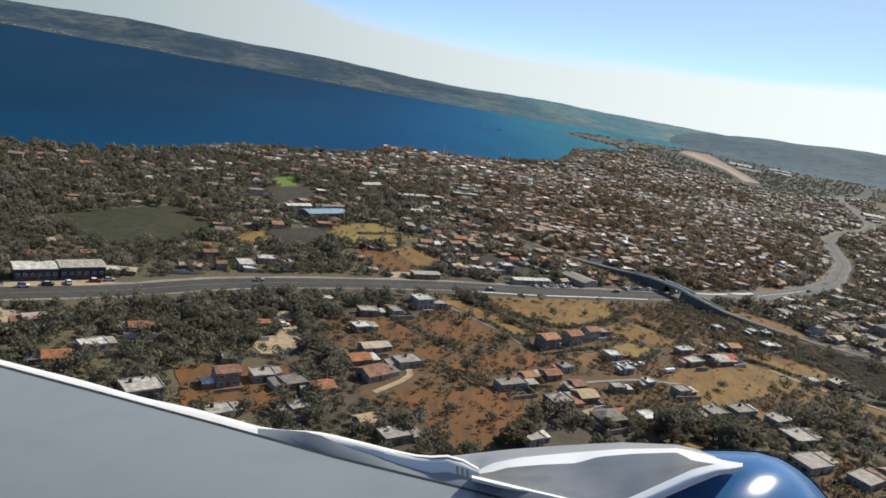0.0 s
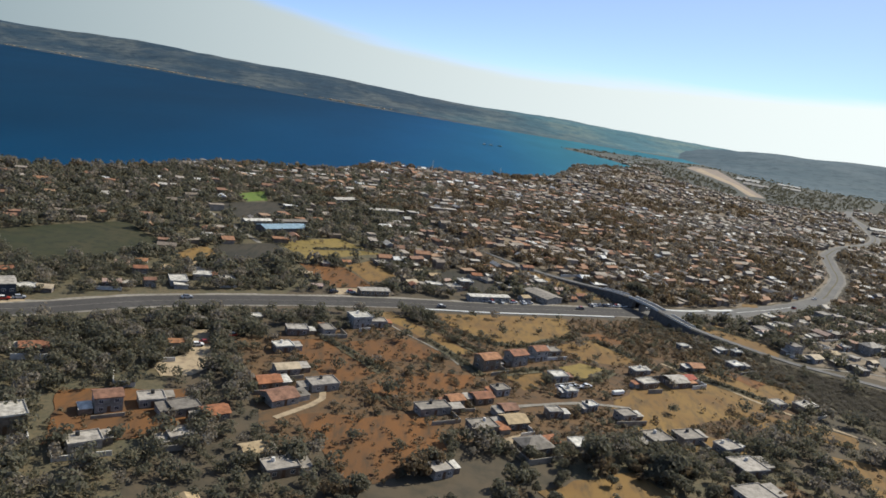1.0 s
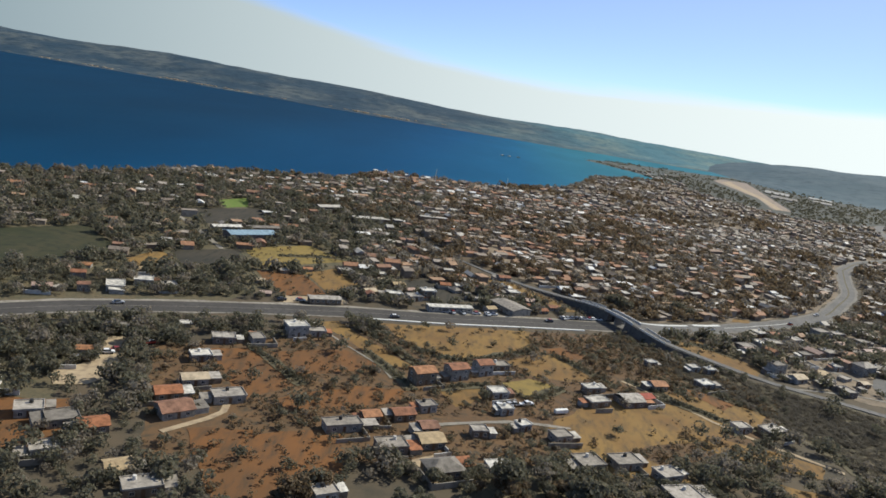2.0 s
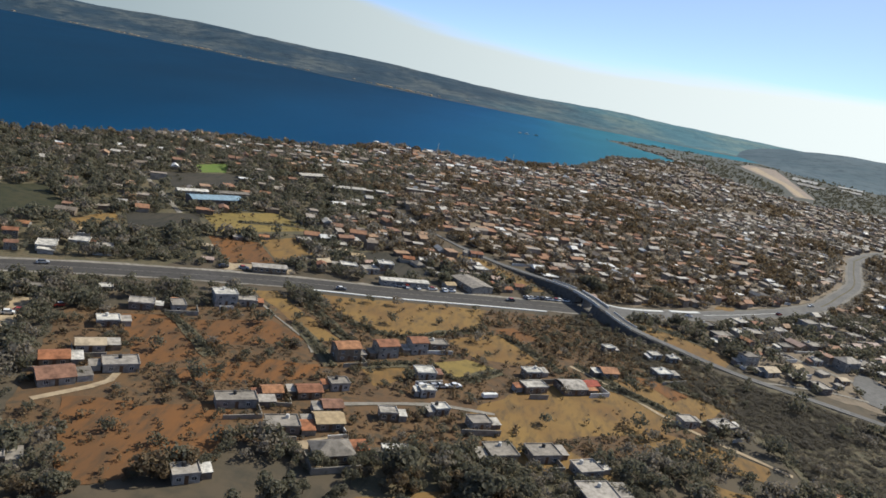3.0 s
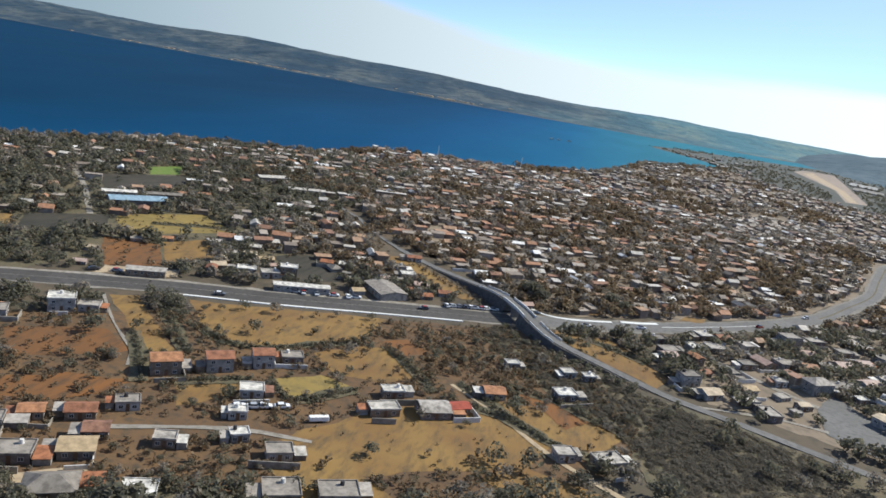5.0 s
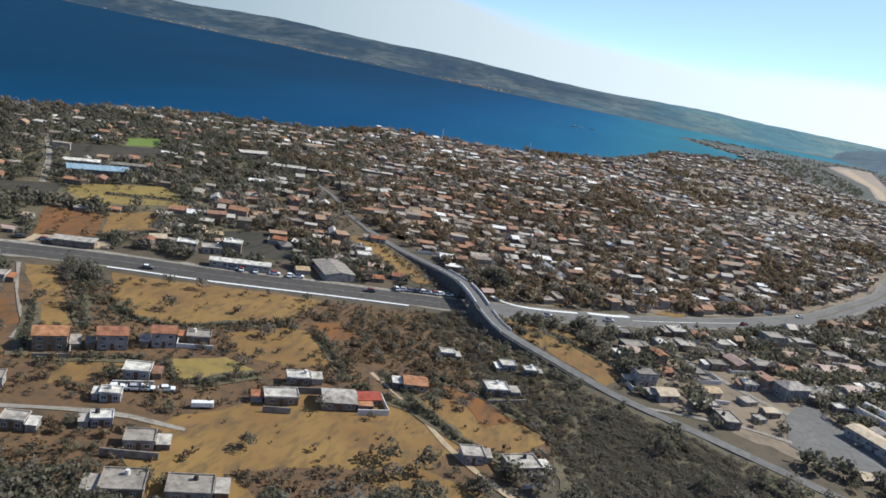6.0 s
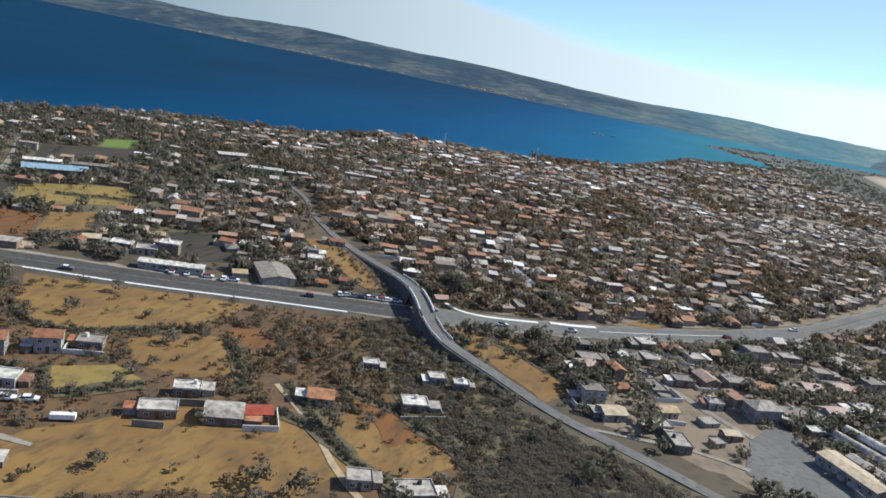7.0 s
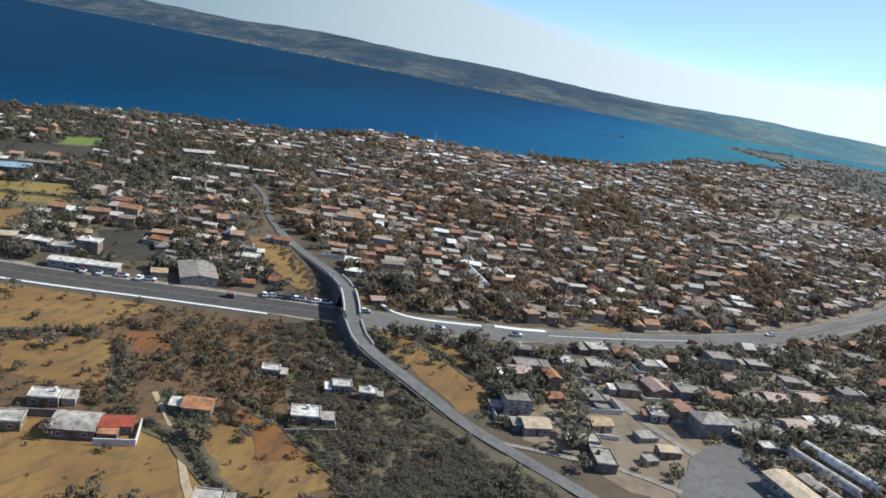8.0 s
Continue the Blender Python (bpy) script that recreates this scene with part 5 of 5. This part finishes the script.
# ---- hedges ----
def hedge(*pts):
    vs, fs = [], []
    for p in smooth_line(pts, 1.1):
        v, f = leaf_cloud(rnd.uniform(0.7, 1.25), 0.75, 34, 0.27, rnd.randint(0, 999))
        k, dx, dy = len(vs), p.x + rnd.uniform(-0.5, 0.5), p.y + rnd.uniform(-0.5, 0.5)
        vs += [(q.x + dx, q.y + dy, q.z) for q in v]
        fs += [tuple(i + k for i in t) for t in f]
    line = [Vector((p[0], p[1])) for p in pts]
    side = [(b - a).normalized().orthogonal() for a, b in zip(line, line[1:])]
    side.append(side[-1])
    field(UNDERGROWTH_SHADE, "dark weedy strip under a hedge", *[tuple(p + s * 2.4) for p, s in zip(line, side)], *[tuple(p - s * 2.4) for p, s in reversed(list(zip(line, side)))])
    tagged(new("hedge", mesh_from("hedge", vs, fs, LEAF)), "dark ragged hedge along a field's edge", "hedge", "hedges between the fields")


hedge((50, 305), (62, 299), (74, 300), (84, 310), (98, 324))
hedge((108, 327), (118, 317), (126, 308), (131, 301))
hedge((137, 312), (146, 305), (154, 298), (166, 290))
hedge((24, 319), (40, 304), (57, 286))
hedge((143, 298), (156, 295), (168, 288), (182, 285))
hedge((-1, 272), (10, 263), (23, 250))
hedge((36, 290), (46, 278), (58, 262))
hedge((64, 267), (74, 274), (81, 279))
hedge((86, 282), (97, 274), (110, 289))
hedge((-33, 404), (-10, 421), (3, 421), (14, 400))
hedge((200, 372), (190, 378), (174, 386))
hedge((150, 320), (168, 316), (188, 306))


# ---- things on and by the water ----
def far_shore():
    v, f = [], []
    for _ in range(150):
        x = rnd.choice((rnd.gauss(-1500, 160), rnd.gauss(-1050, 70), rnd.gauss(-800, 110), rnd.gauss(-350, 70)))
        y = float(np.interp(x, [-2400, -1600, -1000, -400, 100, 600], [2385, 2435, 2472, 2470, 2520, 2650])) + abs(rnd.gauss(0, 45))
        w, d, h = rnd.uniform(7, 20), rnd.uniform(9, 16), rnd.uniform(1.5, 3.5)
        k = len(v)
        z0 = -1.0
        v += [(x + sx * w / 2, y + sy * d / 2, z) for z in (z0, h + 0.035 * max(0, y - 2440)) for sx, sy in ((-1, -1), (1, -1), (1, 1), (-1, 1))]
        f += [(k, k + 1, k + 5, k + 4), (k + 1, k + 2, k + 6, k + 5), (k + 2, k + 3, k + 7, k + 6), (k + 3, k, k + 4, k + 7), (k + 4, k + 5, k + 6, k + 7)]
    ob = new("far_shore_houses", mesh_from("far_shore_houses", v, f, SAND))
    tagged(ob, "pale houses scattered along the far shore", "houses", kind="stuff")


far_shore()


def boat(x, y, turn):
    th = tagged(new("motor_boat"), "small white motor boat on the blue lake", "boat", "boats on the lake")
    th.matrix_basis = pose(x, y, 0.15, 0, 0, turn)
    bm = bmesh.new()
    prism(bm, [(-1.2, 0.1), (1.2, 0.1), (1.6, 1.1), (-1.6, 1.1)], -5, 4)
    part("hull", bm, WHITE_ROOF, th)
    bm = bmesh.new()
    prism(bm, [(-1.0, 1.1), (1.0, 1.1), (0.8, 2.4), (-0.8, 2.4)], -2.5, 1.5)
    part("cabin", bm, WHITE_ROOF, th)


for q in ((98, 1560, 20), (84, 1552, 35), (118, 1575, 10)):
    boat(*q)


def radio_mast(x, y, h):
    th = tagged(new("radio_mast"), "thin pale radio mast near the shore", "mast", "masts by the shore")
    th.matrix_basis = pose(x, y, 0)
    for sx, sy in ((-0.6, -0.35), (0.6, -0.35), (0, 0.7)):
        v, f = [], []
        limb(v, f, Vector((sx, sy, -0.2)), Vector((sx * 0.35, sy * 0.35, h)), 0.16, 0.11)
        piece("leg", mesh_from("leg", v, f, CONCRETE), th)
    for k in range(1, 8):
        z = h * k / 8
        c = 1 - 0.65 * k / 8
        bm = bmesh.new()
        box(bm, -0.65 * c, 0.65 * c, -0.4 * c, 0.75 * c, z - 0.08, z + 0.08)
        part("brace", bm, CONCRETE, th)


radio_mast(8, 846, 17)
radio_mast(90, 918, 15)


# ---- plot walls ----
def plot_walls():
    made = 0
    for px, py, pr in list(TAKEN):
        if py > 520 or pr < 3 or rnd.random() < 0.45 or made >= 170:
            continue
        turn = 30 + rnd.uniform(-8, 8)
        a, b = rnd.uniform(5, 13), rnd.uniform(4, 9)
        c, s = math.cos(radians(turn)), math.sin(radians(turn))
        side = rnd.choice((-1, 1))
        x, y = px + s * (pr + 1.6) + c * side, py - c * (pr + 1.6)
        if any(to_line(x, y, l) < h * 0.6 + 3 for l, h in ALL_ROADS):
            continue
        bm = bmesh.new()
        h = rnd.uniform(1.1, 2.0)
        box(bm, -a / 2, a / 2, -0.14, 0.14, -0.1, h, 0.04)
        if rnd.random() < 0.6:
            e = side * (a / 2 - 0.14)
            box(bm, e - 0.14, e + 0.14, 0.145, b, -0.1, h - 0.05, 0.04)
        ob = part("plot_wall", bm, rnd.choice((CONCRETE, VERGE, VERGE)), None)
        ob.matrix_basis = pose(x, y, 0, 0, 0, turn)
        tagged(ob, "low pale masonry wall beside a house plot", "wall", "walls round the plots")
        made += 1


plot_walls()


# ---- parked cars ----
def car_model():
    th = tagged(new("car"), "small parked car with dark windows", "car", "cars parked along the highway")
    bm = bmesh.new()
    prism(bm, [(-2.1, 0.35), (2.1, 0.35), (2.15, 0.8), (1.2, 0.95), (-1.9, 0.98), (-2.15, 0.75)], -0.85, 0.85)
    part("body", bm, CAR_PAINT, th)
    bm = bmesh.new()
    prism(bm, [(-1.7, 0.95), (1.1, 0.93), (0.5, 1.42), (-1.2, 1.45)], -0.74, 0.74)
    part("cabin", bm, GLASS, th)
    bm = bmesh.new()
    box(bm, -0.70, 0.70, -1.15, 0.45, 1.43, 1.49, 0.02)
    part("roof", bm, CAR_PAINT, th)
    for sx in (-0.85, 0.85):
        for sy in (-1.3, 1.35):
            bm = bmesh.new()
            bmesh.ops.create_cone(bm, cap_ends=True, segments=14, radius1=0.33, radius2=0.33, depth=0.22, matrix=pose(sx, sy, 0.33, 0, 90, 0))
            part("wheel", bm, RUBBER, th)
    return th


CAR = car_model()
for x0, y0, x1, y1, count in ((118, 384, 136, 393, 9), (60, 357, 84, 368, 6), (-8, 331, 14, 342, 5), (-44, 236, -32, 258, 6), (-128, 240, -108, 260, 5), (86, 262, 96, 268, 4)):
    for k in range(count):
        u = (k + rnd.uniform(-0.25, 0.25)) / max(1, count - 1)
        copy_thing(CAR, pose(x0 + (x1 - x0) * u, y0 + (y1 - y0) * u, 0.22, 0, 0, rnd.choice((-62, 28, -50)) + rnd.uniform(-8, 8)))
for x, y, a in ((40, 336, -62), (110, 374, 118), (200, 416, -55), (260, 463, -45), (-60, 290, -48), (292, 503, 130), (176, 401, -55)):
    copy_thing(CAR, pose(x, y, 0.21, 0, 0, a))
CAR.matrix_basis = pose(150, 396, 0.21, 0, 0, -60)


def trailer(x, y, turn):
    th = tagged(new("box_trailer"), "long white box trailer parked on a dry field", "trailer")
    th.matrix_basis = pose(x, y, 0.05, 0, 0, turn)
    bm = bmesh.new()
    box(bm, -2.6, 2.6, -0.75, 0.75, 0.5, 1.7, 0.06)
    part("body", bm, LINE, th)
    bm = bmesh.new()
    box(bm, -3.5, -2.6, -0.06, 0.06, 0.45, 0.55)
    part("drawbar", bm, RUBBER, th)
    for sx in (-0.1, 0.75):
        for sy in (-0.7, 0.7):
            bm = bmesh.new()
            bmesh.ops.create_cone(bm, cap_ends=True, segments=14, radius1=0.3, radius2=0.3, depth=0.2, matrix=pose(sx, sy, 0.28, 90, 0, 0))
            part("wheel", bm, RUBBER, th)


trailer(107.5, 266.5, 33)


# ---- the aircraft's wing and engine, hanging in the air where the flight begins ----
AIR = look((5.563, 4.252, 95.955), (5.613, 6.196, 95.488), 10.4)
SKIN = two_scale("grey_wing_paint", (0.212, 0.230, 0.240), (0.222, 0.241, 0.250), (0.205, 0.222, 0.231), 0.15, 1.5, 0.45, spec=0.4)
PALE = two_scale("pale_bare_metal", (0.80, 0.775, 0.75), (0.75, 0.73, 0.705), (0.70, 0.68, 0.655), 0.3, 3.0, 0.6, spec=0.25)
SEAM = two_scale("dark_sealant", (0.05, 0.055, 0.06), (0.07, 0.075, 0.08), (0.04, 0.04, 0.045), 0.5, 4.0, 0.7)
CHROME = two_scale("polished_white_lip", (0.94, 0.94, 0.93), (0.92, 0.92, 0.91), (0.88, 0.88, 0.87), 0.5, 3.0, 0.35, spec=0.7)
SHELL = two_scale("pale_grey_cowl", (0.36, 0.355, 0.35), (0.40, 0.395, 0.39), (0.32, 0.315, 0.31), 0.6, 3.0, 0.35, spec=0.5)
PANEL = two_scale("grey_cowl_panel", (0.15, 0.15, 0.15), (0.20, 0.20, 0.195), (0.12, 0.12, 0.12), 0.6, 3.0, 0.35, spec=0.5)
BLUE = two_scale("glossy_blue_paint", (0.018, 0.105, 0.27), (0.024, 0.125, 0.30), (0.014, 0.09, 0.235), 0.4, 3.0, 0.2, spec=0.6)


def ahead(u, v, d):
    """A point d metres in front of the window, u to the right and v up, both as slopes in thousandths."""
    return AIR @ Vector((u * d / 1000, v * d / 1000, -d))


def loft(name, rows, material, parent, label="", closed=False):
    n = len(rows[0])
    v = [p for r in rows for p in r]
    f = [(i * n + j, i * n + j + 1, (i + 1) * n + j + 1, (i + 1) * n + j) for i in range(len(rows) - 1) for j in range(n - 1)]
    ob = piece(name, mesh_from(name, v, f, material, True), parent)
    return tagged(ob, label)


def aircraft():
    wing = tagged(new("aircraft_wing"), "smooth grey aircraft wing with a pale leading edge", "wing")
    us = [-720 + 22 * k for k in range(52)]
    depth = lambda u: 9.5 - 4.2 * (u + 720) / 792
    seam = lambda u: float(np.interp(u, [-720, -616, -310, -145, 12, 83, 160, 420], [-133, -161, -243, -289, -327, -345, -365, -440]))
    edge = lambda u: float(np.interp(u, [-720, -616, -500, -420, -341, -302, -247, -215, -180, -145, -105, -66, -27, 12, 40, 60], [-128, -154, -183, -206, -223, -234, -249, -252, -253, -260, -270, -280, -288, -286, -297, -312]))
    fold = lambda u: float(np.interp(u, [-247, -180, -145, -105, -66, -19, 12, 40, 60], [-250, -255, -271, -283, -298, -312, -310, -319, -330]))
    skin, lip, dark, under, slat, pylon = [], [], [], [], [], []
    for u in us:
        d, s = depth(u), seam(u)
        skin.append([ahead(u, s - 3, d), ahead(u + 6, s - 60, d * 0.84), ahead(u + 20, s - 180, d * 0.64), ahead(u + 30, s - 420, d * 0.44), ahead(u + 40, s - 900, d * 0.28)])
        dark.append([ahead(u, s, d * 1.003), ahead(u, s - 3.6, d * 0.997)])
        if u > 62:
            if u < 230:
                f = -319 - 0.232 * (u - 45)
                slat.append([ahead(u, f, d * 1.03), ahead(u, s + (f - s) * 0.5, d * 1.014), ahead(u, s, d * 1.003)])
            continue
        e = max(edge(u), s + 6)
        if u < -236:
            lip.append([ahead(u, e - 3, d * 1.05), ahead(u, e, d * 1.03), ahead(u, s + 3, d * 1.01), ahead(u, s, d * 1.003)])
        if u > -262:
            f = min(e - 0.5, max(fold(u), s + 2))
            slat.append([ahead(u, f, d * 1.03), ahead(u, s + (f - s) * 0.5, d * 1.014), ahead(u, s, d * 1.003)])
            pylon.append([ahead(u, f, d * 1.03), ahead(u, f + (e - f) * 0.55, d * 1.036), ahead(u, e, d * 1.06), ahead(u, s - 8, d * 1.16)])
        under.append([ahead(u, e - 3, d * 1.05), ahead(u + 4, s - 70, d * 0.98), ahead(u + 20, s - 240, d * 0.72), ahead(u + 40, s - 910, d * 0.29)])
    loft("upper_skin", skin, SKIN, wing)
    loft("panel_seam", dark, SEAM, wing, "dark sealed panel joint")
    loft("leading_edge", lip, PALE, wing, "pale metal leading edge")
    loft("inner_slat", slat, SKIN, wing, "grey inner slat beside the pylon")
    loft("lower_skin", under, SKIN, wing)
    loft("fairing", pylon, PALE, wing, "pale fairing at the engine pylon")
    for u in (18, 25, 32):
        loft("bracket", [[ahead(u + k, -302 - 0.3 * (u - 18), 5.3), ahead(u + k + 1, -317 - 0.3 * (u - 18), 5.2)] for k in (0, 3.2)], SEAM, wing, "small dark bracket")

    eng = tagged(new("engine_nacelle"), "aircraft engine nacelle, glossy blue with a bright white lip", "engine")
    crown = lambda u: float(np.interp(u, [10, 90, 170, 248, 327, 358, 380], [-288, -279, -273, -269, -272, -280, -287]))
    top = lambda u: float(np.interp(u, [40, 68, 107, 170, 248, 327, 366, 390, 417], [-312, -298, -290, -284, -278, -277, -286, -294, -298]))
    mid = lambda u: float(np.interp(u, [40, 68, 91, 138, 185, 217, 264, 327, 347, 380, 417], [-314, -310, -304, -300, -298, -289, -285, -283, -294, -299, -300]))
    low = lambda u: float(np.interp(u, [40, 170, 215, 256, 347, 385, 417], [-316, -347, -357, -349, -308, -299, -301]))
    d0 = lambda u: 6.4 - 0.0010 * (u - 36)
    cap, rim, inner, lower = [], [], [], []
    for k in range(34):
        u = 10 + 370 * k / 33
        a, b, d = crown(u), min(crown(u) - 3, top(max(u, 40)) - 2), d0(u)
        cap.append([ahead(u, a - 8, d * 1.2), ahead(u, a, d * 1.16), ahead(u, (a + b) / 2, d * 1.12), ahead(u, b, d * 1.09)])
    for k in range(38):
        u = 40 + 377 * k / 37
        a, m, d = top(u), mid(u), d0(u)
        b = min(low(u), m - 0.5)
        w = float(np.interp(u, [40, 215, 256, 347, 400, 417], [3, 4, 16, 17, 8, 2]))
        rim.append([ahead(u, a, d * 1.085), ahead(u, (a + m) / 2, d * 1.045), ahead(u, m, d * 1.016)])
        inner.append([ahead(u, m, d * 1.014), ahead(u, m * 0.6 + b * 0.4, d * 0.95), ahead(u, b, d * 0.86)])
        lower.append([ahead(u, b + 1.5, d * 0.862), ahead(u, b - w * 0.4, d * 0.835), ahead(u, b - w, d * 0.82), ahead(u, b - w - 4, d * 0.84)])
    loft("crown", cap, SHELL, eng, "pale grey crown of the cowl")
    loft("lip", rim, CHROME, eng, "bright white upper lip")
    loft("top_panel", inner, PANEL, eng, "dark grey panel")
    loft("lower_lip", lower, CHROME, eng, "white lower lip")
    cowl = []
    for k in range(25):
        t = k / 24
        u = 215 + 355 * t
        a = float(np.interp(u, [215, 366, 400, 437, 469, 490, 508, 535, 558, 580], [-284, -281, -281, -283, -292, -304, -318, -347, -380, -430]))
        cowl.append([ahead(u, a - 4, 7.4), ahead(u, a, 7.0), ahead(u - 12, a - 30, 6.5), ahead(u - 40, a - 75, 6.15), ahead(u - 90, a - 180, 5.7), ahead(u - 130, a - 420, 5.1)])
    loft("cowl", cowl, BLUE, eng, "glossy blue cowl")
    loft("cowl_edge", [[r[0], r[1] + (r[1] - r[2]) * 0.08] for r in cowl], PALE, eng, "thin pale edge")


aircraft()
